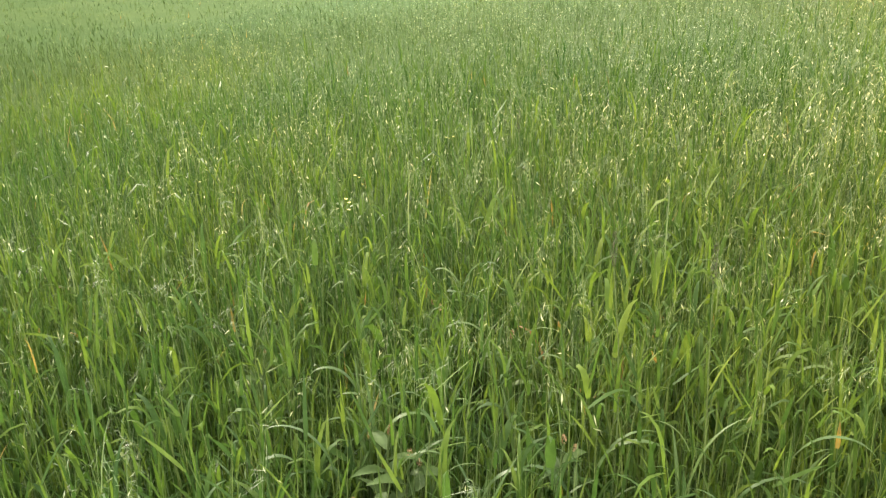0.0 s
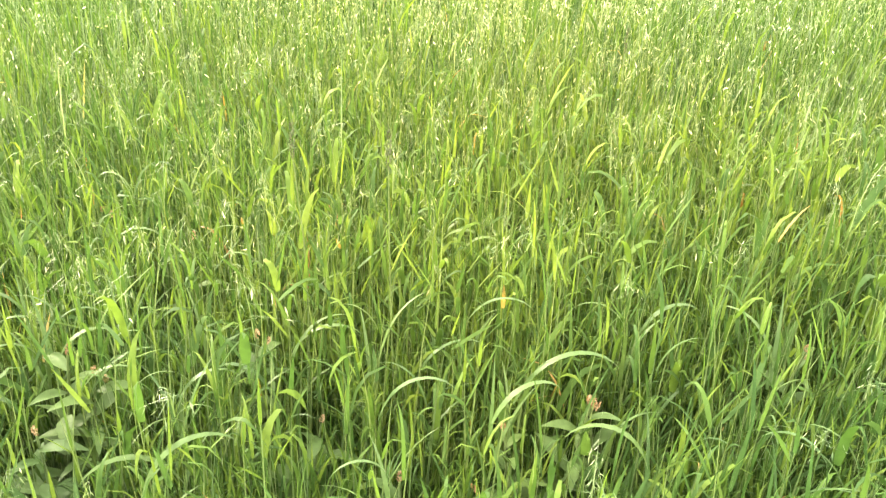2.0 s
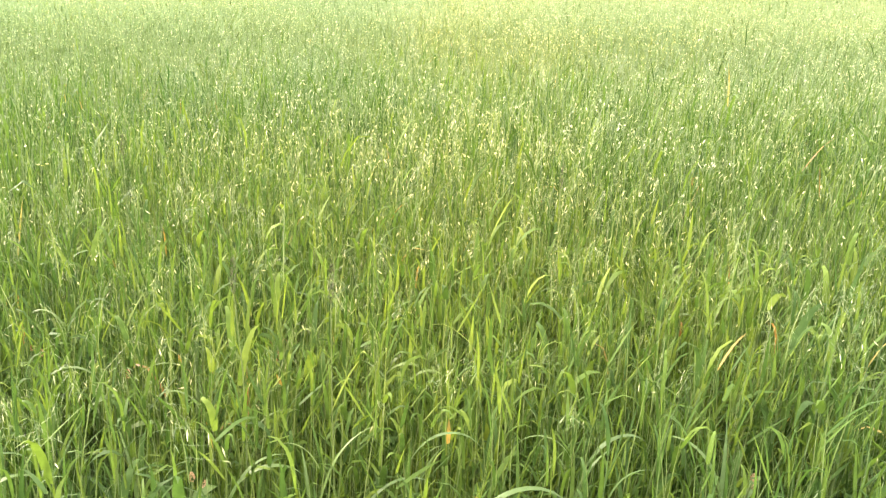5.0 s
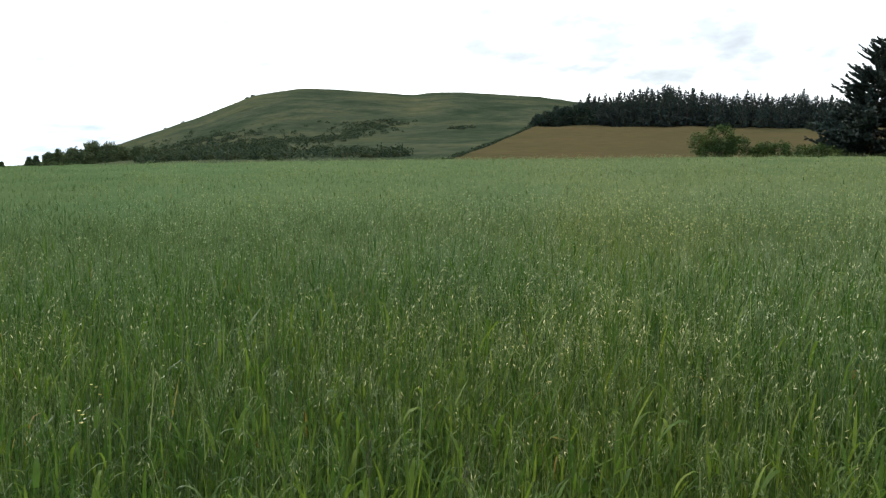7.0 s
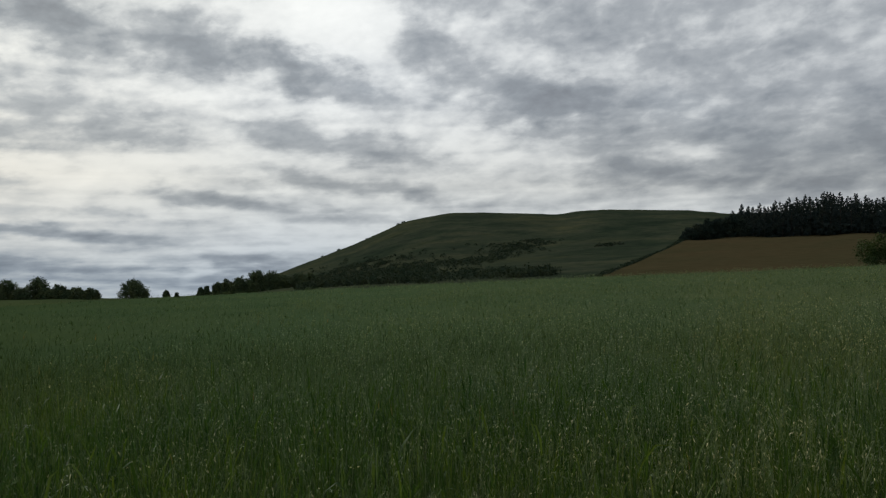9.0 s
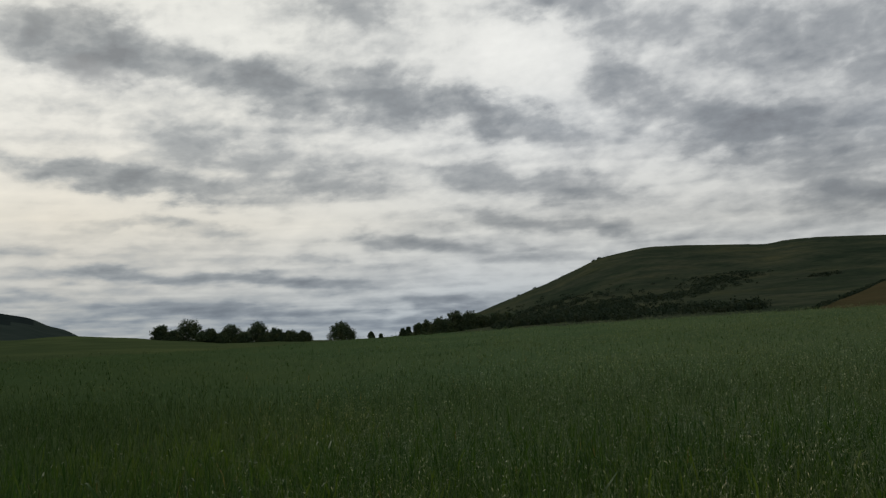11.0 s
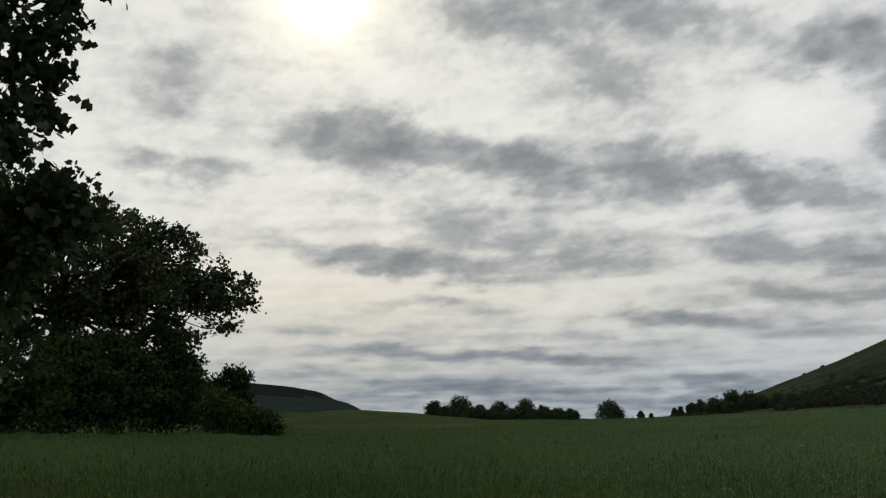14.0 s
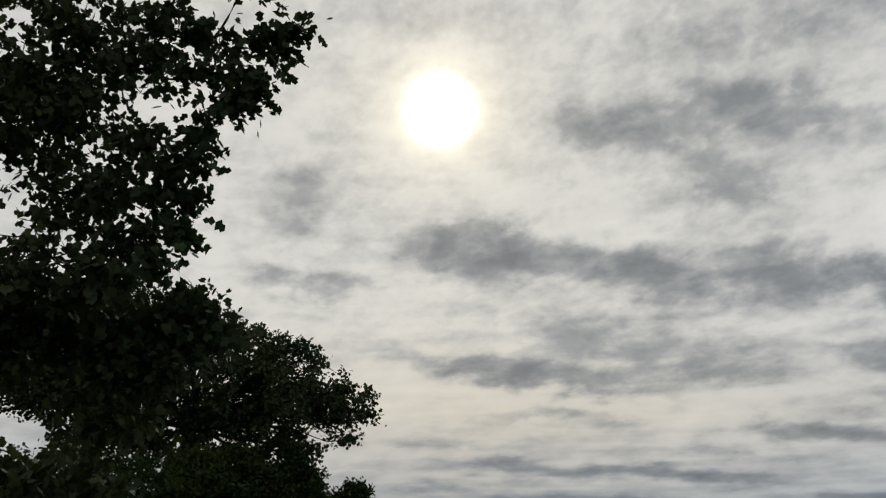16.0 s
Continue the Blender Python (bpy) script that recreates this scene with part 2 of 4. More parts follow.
def earthy(name, stops, scale, stops2=None, scale2=1.0, rough=0.9, bump=0.3, bump_scale=30.0, spec=0.15, contour=False, shade_side=False):
    """Ground, bark or distant turf with variation at two scales."""
    m, N = material(name)
    pos = N.add("ShaderNodeNewGeometry").outputs["Position"]
    col = N.ramp(N.noise(pos, scale, 6.0, 0.6), stops)
    if stops2:
        col = N.mix(1.0, col, N.ramp(N.noise(pos, scale2, 5.0, 0.62, 0.4), stops2), "MULTIPLY")
    if contour:
        col = N.mix(1.0, col, N.ramp(N.noise(pos, 0.16, 4.0, 0.65), ((0.32, (0.68, 0.72, 0.74)), (0.5, (0.98, 0.98, 0.98)), (0.68, (1.2, 1.15, 1.08)))), "MULTIPLY")
        # sheep tracks and drifts of coarser grass that follow the slope
        sp = N.add("ShaderNodeSeparateXYZ")
        N.put(sp.inputs[0], pos)
        along = N.vec(N.math("MULTIPLY", sp.outputs[0], 0.016), N.math("MULTIPLY", sp.outputs[1], 0.010), N.math("MULTIPLY", sp.outputs[2], 0.085))
        col = N.mix(1.0, col, N.ramp(N.noise(along, 1.6, 6.0, 0.6, 0.5), ((0.33, (0.82, 0.85, 0.84)), (0.48, (0.97, 0.97, 0.97)), (0.7, (1.08, 1.05, 1.01)))), "MULTIPLY")
    if shade_side:
        col = sunward_shade(N, pos, col)
    p = N.add("ShaderNodeBsdfPrincipled")
    N.put(p.inputs["Base Color"], col)
    p.inputs["Roughness"].default_value = rough
    p.inputs["Specular IOR Level"].default_value = spec
    b = N.add("ShaderNodeBump")
    b.inputs["Strength"].default_value = bump
    N.put(b.inputs["Height"], N.noise(pos, bump_scale, 5.0, 0.6))
    N.put(p.inputs["Normal"], b.outputs[0])
    out = N.add("ShaderNodeOutputMaterial")
    N.put(out.inputs[0], p.outputs[0])
    return m


M_LEAF = leafy("oat_leaf", ((0.0, (0.019, 0.042, 0.012)), (0.45, (0.030, 0.061, 0.015)), (0.75, (0.046, 0.081, 0.016)), (1.0, (0.068, 0.102, 0.020))), 0.55, 0.05, 0.30)
# M_LEAF paled and greyed: distance haze put into the far leaves' colour
M_FARLEAF = leafy("hazed_oat_leaf", ((0.0, (0.027, 0.049, 0.016)), (0.4, (0.045, 0.073, 0.023)), (0.75, (0.066, 0.099, 0.032)), (1.0, (0.089, 0.121, 0.043))), 0.6, 0.02, 0.08, shade_side=True)
M_BROADOAT = leafy("broad_oat_leaf", ((0.0, (0.030, 0.060, 0.020)), (1.0, (0.050, 0.084, 0.026))), 0.48, 0.12, 0.2, 1.5, 40, True)
M_STEM = leafy("oat_stem", ((0.0, (0.04, 0.072, 0.026)), (1.0, (0.085, 0.12, 0.04))), 0.5, 0.4, 0.2)
# near-white last stops: glints painted onto some of the pale spikelets
M_SPIKE = leafy("oat_spikelet", ((0.0, (0.075, 0.118, 0.052)), (0.82, (0.125, 0.162, 0.080)), (0.9, (0.30, 0.32, 0.20)), (1.0, (0.48, 0.49, 0.34))), 0.42, 0.25, 0.15, 1.1)
# same painted glints in the last stops, for spikelets farther out
M_FARSPIKE = leafy("dull_oat_spikelet", ((0.0, (0.070, 0.112, 0.044)), (0.8, (0.120, 0.165, 0.075)), (0.88, (0.30, 0.32, 0.18)), (1.0, (0.42, 0.42, 0.28))), 0.5, 0.12, 0.08, 1.1, shade_side=True)
M_DULLSPIKE = leafy("far_oat_spikelet", ((0.0, (0.082, 0.118, 0.050)), (0.7, (0.122, 0.156, 0.075)), (1.0, (0.22, 0.235, 0.14))), 0.6, 0.05, 0.08, 1.1, shade_side=True)
M_DRY = leafy("withered_leaf", ((0.0, (0.15, 0.075, 0.03)), (0.5, (0.18, 0.12, 0.035)), (1.0, (0.22, 0.19, 0.06))), 0.6, 0.3, 0.35, 1.3)
M_WEED = leafy("weed_leaf", ((0.0, (0.028, 0.054, 0.015)), (1.0, (0.043, 0.074, 0.020))), 0.6, 0.12, 0.25, 1.5, 60, True)
M_PINK = leafy("pink_flower", ((0.0, (0.17, 0.10, 0.06)), (1.0, (0.20, 0.14, 0.075))), 0.6, 0.2, 0.3, 1.2, 60, True)
# greyed like the far leaves, with distance haze in the base colour
M_FARCROP = earthy("crop_canopy", ((0.3, (0.038, 0.055, 0.026)), (0.7, (0.062, 0.082, 0.042))), 9.0, ((0.3, (0.75, 0.85, 0.82)), (0.7, (1.15, 1.08, 1.0))), 0.12, 0.95, 0.8, 14.0, 0.0, shade_side=True)
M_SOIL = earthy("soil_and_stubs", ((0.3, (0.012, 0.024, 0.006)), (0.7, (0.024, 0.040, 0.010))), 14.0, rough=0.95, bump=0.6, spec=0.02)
M_TURF = earthy("pasture_turf", ((0.3, (0.025, 0.034, 0.021)), (0.7, (0.040, 0.046, 0.030))), 0.05, ((0.36, (0.60, 0.70, 0.70)), (0.5, (0.95, 0.95, 0.95)), (0.66, (1.25, 1.13, 1.0))), 0.016, 1.0, 0.8, 0.3, 0.0, True)
M_BARLEY = earthy("ripening_barley", ((0.3, (0.038, 0.032, 0.017)), (0.7, (0.053, 0.044, 0.024))), 0.25, ((0.3, (0.80, 0.92, 0.85)), (0.7, (1.10, 1.03, 1.0))), 0.02, 1.0, 0.4, 2.0, 0.0)
M_BARK = earthy("bark", ((0.3, (0.022, 0.020, 0.017)), (0.7, (0.060, 0.053, 0.044))), 9.0, rough=0.9, bump=0.8, bump_scale=40)
M_BROAD = leafy("broad_leaf", ((0.0, (0.034, 0.050, 0.027)), (0.6, (0.048, 0.068, 0.034)), (1.0, (0.062, 0.086, 0.040))), 0.7, 0.1, 0.08, 1.3, 20)
M_LOBED = leafy("lobed_leaf", ((0.0, (0.034, 0.048, 0.026)), (0.6, (0.046, 0.064, 0.032)), (1.0, (0.060, 0.082, 0.038))), 0.7, 0.1, 0.1, 1.3, 20)
M_LEAFOB = leafy("broad_leaf_single", ((0.0, (0.034, 0.048, 0.026)), (1.0, (0.060, 0.082, 0.038))), 0.7, 0.1, 0.12, 1.3, 20, True)
M_BUSH = leafy("bush_leaf", ((0.0, (0.022, 0.040, 0.015)), (1.0, (0.044, 0.068, 0.023))), 0.7, 0.05, 0.12, 1.3, 10)
M_MEADOW = earthy("valley_meadow", ((0.3, (0.032, 0.047, 0.021)), (0.7, (0.050, 0.066, 0.030))), 0.06, ((0.36, (0.7, 0.75, 0.75)), (0.66, (1.2, 1.12, 1.0))), 0.016, 1.0, 0.8, 0.3, 0.0)
M_HEATH = earthy("ridge_heath", ((0.3, (0.016, 0.024, 0.021)), (0.7, (0.026, 0.035, 0.030))), 0.03, rough=1.0, bump=0.4, bump_scale=0.2, spec=0.0)
M_RIDGE = earthy("wooded_ridge", ((0.3, (0.009, 0.014, 0.014)), (0.7, (0.015, 0.021, 0.020))), 0.05, rough=1.0, bump=0.6, bump_scale=0.3, spec=0.0)
M_WOOD = leafy("far_wood_leaf", ((0.0, (0.018, 0.028, 0.024)), (1.0, (0.028, 0.041, 0.032))), 0.8, 0.05, 0.05, 1.2, 3)
M_SCRUB = leafy("scrub_leaf", ((0.0, (0.020, 0.031, 0.021)), (1.0, (0.031, 0.043, 0.029))), 0.8, 0.02, 0.12, 1.3, 3)
# dark needles, their blue raised to carry distance haze in the colour
M_NEEDLE = leafy("spruce_needles", ((0.0, (0.020, 0.031, 0.032)), (1.0, (0.032, 0.046, 0.044))), 0.7, 0.1, 0.1, 1.2, 5)


# ---------------------------------------------------------------- terrain
def table(value, pairs):
    a = np.array(sorted(pairs), float)
    x = np.atleast_1d(np.asarray(value, float))
    i = np.clip(np.searchsorted(a[:, 0], x) - 1, 0, len(a) - 2)
    t = np.clip((x - a[i, 0]) / (a[i + 1, 0] - a[i, 0]), 0, 1)
    lin = a[i, 1] + (a[i + 1, 1] - a[i, 1]) * t
    return lin


def soft_table(value, pairs, blur):
    """The table, rounded over about blur degrees."""
    x = np.atleast_1d(np.asarray(value, float))
    return sum(w * table(x + d * blur, pairs) for d, w in ((-1, 0.12), (-0.5, 0.22), (0, 0.32), (0.5, 0.22), (1, 0.12)))


EYE = 1.6
CROP = 0.78                                    # height of the crop's canopy
CREST_EL = ((-180, 0.6), (-70, 1.6), (-39, 1.8), (-27, 1.3), (-12, 0.6), (0, 0.0), (14, -0.8), (26, -1.5), (40, -1.85), (60, -1.6), (90, -1.0), (180, 0.6))
CREST_R = ((-180, 60), (-60, 80), (-30, 95), (10, 100), (22, 85), (36, 50), (42, 37), (60, 30), (90, 30), (180, 60))
LOW_EL = ((-180, 0.0), (-60, 0.9), (-40, 1.2), (-27, 0.8), (-12, 0.2), (0, -0.5), (12, -1.3), (30, -2.1), (60, -2.2), (110, -1.0), (180, 0.0))
MID_EL = ((-180, 1.0), (-60, 3.0), (-40, 3.2), (-18, 2.9), (-10, 2.2), (0, 1.4), (5, 0.4), (9, -0.5), (14, -0.95), (20, -1.1), (26, -1.15), (31, -0.8), (35, -0.6), (40, -0.95), (60, -1.1), (110, 0.0), (180, 1.0))
TOP_EL = ((-180, 1.0), (-60, 4.2), (-30, 4.5), (-20.3, 4.6), (-18, 4.9), (-13, 5.0), (-11.5, 4.98), (-9.5, 4.7), (-6, 4.8), (-2.8, 4.82), (-1, 4.6), (0.9, 4.15), (3.6, 2.85), (6.1, 1.85), (9.3, 0.55), (12.8, -0.3), (15, -1.6), (60, -1.8), (110, -0.5), (180, 1.0))
FAR_EL = ((-180, 0.5), (-40, 3.0), (0, 1.0), (10, -1.8), (33, -1.8), (34.6, -0.75), (35.6, -0.2), (36.7, 0.05), (37.3, 0.45), (38, 0.62), (39.6, 0.88), (42, 1.08), (47, 1.2), (60, 1.0), (90, 0.5), (180, 0.5))


def bumps(x, y, size, seed):
    """Smooth rolling noise from a few waves, about -1 to 1."""
    rng = np.random.RandomState(seed)
    z = 0
    for k in range(7):
        a, p, f = rng.uniform(0, 6.28), rng.uniform(0, 6.28), rng.uniform(0.6, 2.2) / size
        z = z + np.sin((x * np.cos(a) + y * np.sin(a)) * f * 6.28 + p) / (1 + k * 0.4)
    return z / 2.6


def ground_z(x, y):
    x, y = np.atleast_1d(np.asarray(x, float)), np.atleast_1d(np.asarray(y, float))
    r = np.maximum(np.hypot(x, y), 0.01)
    az = np.degrees(np.arctan2(-x, y))
    ce, cr = soft_table(az, CREST_EL, 4), soft_table(az, CREST_R, 4)
    zc = EYE - CROP + cr * np.tan(np.radians(ce))
    near = zc * r / cr
    lo, mi = soft_table(az, LOW_EL, 3), soft_table(az, MID_EL, 2)
    to, fa = soft_table(az, TOP_EL, 0.5), soft_table(az, FAR_EL, 0.5)
    e0 = np.degrees(np.arctan2(zc - EYE, cr))
    lr = np.log(r)
    l0, l1, l2, l3, l4, l5 = np.log(cr), np.log(165.0), np.log(400.0), np.log(850.0), np.log(1500.0), np.log(4600.0)
    el = e0 + (lo - e0) * np.clip((lr - l0) / (l1 - l0), 0, 1)
    el = el + (mi - lo) * np.clip((lr - l1) / (l2 - l1), 0, 1)
    rise = np.clip((lr - l2) / (l3 - l2), 0, 1)
    el = el + (to - mi) * np.sin(rise * np.pi / 2)
    el = el + (np.maximum(fa, -1.9) - to) * np.clip((lr - l3) / (l4 - l3), 0, 1) ** 1.3
    el = el + (-1.9 - np.maximum(fa, -1.9)) * np.clip((lr - l4) / (l5 - l4), 0, 1)
    far = EYE + r * np.tan(np.radians(el))
    far = far + (bumps(x, y, 160, 5) * 1.3 + bumps(x, y, 46, 6) * 0.8) * np.clip((r - 260) / 200, 0, 1) * np.clip((870 - r) / 120, 0.15, 1)
    z = np.where(r < cr, near, far)
    return z + bumps(x, y, 9, 3) * 0.035 * np.clip(r / 6, 0, 1)


def gz(x, y):
    return float(ground_z(x, y)[0])


def at(az, r):
    a = radians(az)
    return -math.sin(a) * r, math.cos(a) * r


def mesh_object(name, verts, faces, mats, smooth=False, index=None):
    me = bpy.data.meshes.new(name)
    verts = np.asarray(verts, np.float32)
    faces = np.asarray(faces, np.int32)
    k = faces.shape[1]
    me.vertices.add(len(verts))
    me.vertices.foreach_set("co", verts.ravel())
    me.loops.add(faces.size)
    me.loops.foreach_set("vertex_index", faces.ravel())
    me.polygons.add(len(faces))
    me.polygons.foreach_set("loop_start", np.arange(len(faces), dtype=np.int32) * k)
    if index is not None:
        me.polygons.foreach_set("material_index", np.asarray(index, np.int32))
    if smooth:
        me.polygons.foreach_set("use_smooth", np.ones(len(faces), bool))
    for m in mats if isinstance(mats, (list, tuple)) else [mats]:
        me.materials.append(m)
    me.update(calc_edges=True)
    return new(name, me)


def polar_sheet(azs, rs, lift=0.0, wrap=False):
    A, Rr = np.meshgrid(np.radians(azs), rs, indexing="ij")
    x, y = -np.sin(A) * Rr, np.cos(A) * Rr
    z = ground_z(x.ravel(), y.ravel()) + lift
    na, nr = A.shape
    idx = np.arange(na * nr).reshape(na, nr)
    nxt = np.roll(idx, -1, 0) if wrap else idx[1:]
    cur = idx if wrap else idx[:-1]
    f = np.stack([nxt[:, :-1].ravel(), nxt[:, 1:].ravel(), cur[:, 1:].ravel(), cur[:, :-1].ravel()], 1)
    return np.stack([x.ravel(), y.ravel(), z], 1), f[:, ::-1], A


azs = np.concatenate([np.arange(-180, -62, 4.0), np.arange(-62, 33, 0.5), np.arange(33, 43, 0.125), np.arange(43, 78, 0.5), np.arange(78, 180, 4.0)])
rs = np.concatenate([[0.0], np.geomspace(0.5, 130, 60), np.geomspace(136, 4500, 90)])
v, f, A = polar_sheet(azs, rs, 0.0, True)
mid = v[f].mean(1)
rad = np.hypot(mid[:, 0], mid[:, 1])
maz = np.degrees(np.arctan2(-mid[:, 0], mid[:, 1]))
edge = soft_table(maz, CREST_R, 4)
mel = np.degrees(np.arctan2(mid[:, 2] - EYE, rad))
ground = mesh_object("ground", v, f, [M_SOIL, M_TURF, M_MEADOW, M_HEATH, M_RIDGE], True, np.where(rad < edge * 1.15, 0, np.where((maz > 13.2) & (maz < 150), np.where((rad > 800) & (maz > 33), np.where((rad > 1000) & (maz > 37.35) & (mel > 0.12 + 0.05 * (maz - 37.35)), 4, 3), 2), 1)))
tagged(ground, "rolling farmland with green pasture hills beyond the crop", "ground", kind="structure")
v, f, A = polar_sheet(np.arange(-62, 78, 0.5), np.geomspace(9, 112, 90), 0.0)
rr = np.hypot(v[:, 0], v[:, 1])
v[:, 2] += 0.60 * np.clip((rr - 9) / 14, 0, 1) - 0.02 + 0.05 * np.random.RandomState(2).randn(len(v)) * np.clip((rr - 9) / 20, 0, 1)
lim = soft_table(np.degrees(np.arctan2(-v[:, 0], v[:, 1])), CREST_R, 4)
v[:, 2] -= 1.6 * np.clip((rr / lim - 1.0) / 0.08, 0, 1)
keep = (rr[f] < lim[f] * 1.12).all(1)
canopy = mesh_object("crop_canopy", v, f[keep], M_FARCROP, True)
tagged(canopy, "dense green oat crop closing over the field", "crop", kind="structure")

# ripening field on the hill's lower slope, beneath the plantation
rows = np.geomspace(135, 410, 70)
first = -11.9 - 5.9 * np.clip(np.log(rows / 165) / math.log(400 / 165), -0.3, 1.02) + 0.12 * np.sin(rows / 23.0)
A = np.radians(first[:, None] + (-46 - first[:, None]) * np.linspace(0, 1, 70)[None] ** 1.4)
x, y = -np.sin(A) * rows[:, None], np.cos(A) * rows[:, None]
v = np.stack([x.ravel(), y.ravel(), ground_z(x.ravel(), y.ravel()) + 0.45], 1)
i, j = np.meshgrid(np.arange(69), np.arange(69), indexing="ij")
f = np.stack([i * 70 + j, i * 70 + j + 1, (i + 1) * 70 + j + 1, (i + 1) * 70 + j], 2).reshape(-1, 4)[:, ::-1]
barley = mesh_object("barley_field", v, f, M_BARLEY, True)
tagged(barley, "pale tan ripening field on the slope below the conifers", "field", kind="structure")


# ---------------------------------------------------------------- crop
def ribbons(base, head, length, width, lean, curl, seg, power=1.6, twist=None, blunt=0.12):
    """Arching blades, one ribbon each. base (n,3); head, length, width, lean, curl (n,). Angles in radians from upright."""
    n = len(base)
    s = np.linspace(0, 1, seg + 1)
    mids = (s[:-1] + s[1:]) / 2
    th = lean[:, None] + curl[:, None] * mids[None] ** power
    step = length[:, None] / seg
    out = np.concatenate([np.zeros((n, 1)), np.cumsum(np.sin(th) * step, 1)], 1)
    up = np.concatenate([np.zeros((n, 1)), np.cumsum(np.cos(th) * step, 1)], 1)
    hx, hy = np.cos(head), np.sin(head)
    cx = base[:, 0:1] + out * hx[:, None]
    cy = base[:, 1:2] + out * hy[:, None]
    cz = base[:, 2:3] + up
    prof = np.minimum(1.0, 0.55 + s * 2.0) * (1 - s ** 2.4) + blunt * (1 - s)
    prof = prof / prof.max() + 0.03
    w = width[:, None] * 0.5 * prof[None]
    tw = (np.zeros(n) if twist is None else twist)[:, None] * s[None]
    sx, sy = -hy[:, None], hx[:, None]
    thv = lean[:, None] + curl[:, None] * s[None] ** power
    nx, ny, nz = -np.cos(thv) * hx[:, None], -np.cos(thv) * hy[:, None], np.sin(thv)
    wx = (sx * np.cos(tw) + nx * np.sin(tw)) * w
    wy = (sy * np.cos(tw) + ny * np.sin(tw)) * w
    wz = nz * np.sin(tw) * w
    L = np.stack([cx - wx, cy - wy, cz - wz], 2)
    Rg = np.stack([cx + wx, cy + wy, cz + wz], 2)
    V = np.stack([L, Rg], 2).reshape(n, -1, 3)
    m = V.shape[1]
    k = np.arange(seg)
    q = np.stack([2 * k, 2 * k + 1, 2 * k + 3, 2 * k + 2], 1)
    F = (np.arange(n)[:, None, None] * m + q[None]).reshape(-1, 4)
    tips = np.stack([cx[:, -1], cy[:, -1], cz[:, -1]], 1)
    return V.reshape(-1, 3), F, tips


def diamonds(pos, direc, length, width, roll, flat=False):
    """Small hanging spikelets, each a folded lozenge of two quads."""
    n = len(pos)
    d = direc / np.linalg.norm(direc, axis=1, keepdims=True)
    ref = np.stack([np.cos(roll), np.sin(roll), np.full(n, 0.3)], 1)
    a = np.cross(d, ref)
    a /= np.linalg.norm(a, axis=1, keepdims=True)
    b = np.cross(d, a)
    L, W = length[:, None], width[:, None]
    p0, p3 = pos, pos + d * L
    p1 = pos + d * L * 0.4 + a * W * 0.5
    p2 = pos + d * L * 0.4 - a * W * 0.5
    if flat:
        V = np.stack([p0, p1, p3, p2], 1).reshape(-1, 3)
        return V, np.arange(n * 4).reshape(n, 4)
    p4 = pos + d * L * 0.45 + b * W * 0.4
    V = np.stack([p0, p1, p3, p2, p4], 1).reshape(-1, 3)
    i = np.arange(n)[:, None] * 5
    F = np.concatenate([i + np.array([[0, 1, 2, 4]]), i + np.array([[0, 4, 2, 3]])])
    return V, F


class Pile:
    """Gathers pieces of mesh with their materials."""

    def __init__(self):
        self.v, self.f, self.m, self.n = [], [], [], 0

    def add(self, V, F, m):
        self.v.append(V)
        self.f.append(F + self.n)
        self.m.append(np.full(len(F), m, np.int32) if np.isscalar(m) else m)
        self.n += len(V)

    def done(self, name, mats, smooth=False):
        return mesh_object(name, np.concatenate(self.v), np.concatenate(self.f), mats, smooth, np.concatenate(self.m))


def scatter(rng, n, r0, r1, a0=-60.0, a1=74.0):
    r = np.sqrt(rng.uniform(r0 * r0, r1 * r1, n))
    a = np.radians(rng.uniform(a0, a1, n))
    x, y = -np.sin(a) * r, np.cos(a) * r
    lim = soft_table(np.degrees(a), CREST_R, 4)
    ok = r < lim * 1.04
    return x[ok], y[ok], r[ok]


WEED_SPOTS = ((12.0, 1.72), (10.2, 1.62), (13.6, 1.5), (-2.6, 1.75), (-7.0, 1.55), (-28.5, 1.45), (-27.0, 1.42), (-33.0, 1.6), (20.0, 2.3), (6.5, 2.6), (1.5, 2.2), (-44.0, 1.9), (-16.0, 1.3))
CROP_MATS = [M_LEAF, M_STEM, M_SPIKE, M_DRY]
MID_MATS = [M_LEAF, M_STEM, M_SPIKE, M_DRY]
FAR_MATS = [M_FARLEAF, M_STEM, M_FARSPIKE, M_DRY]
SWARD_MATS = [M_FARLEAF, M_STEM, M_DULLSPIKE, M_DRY]


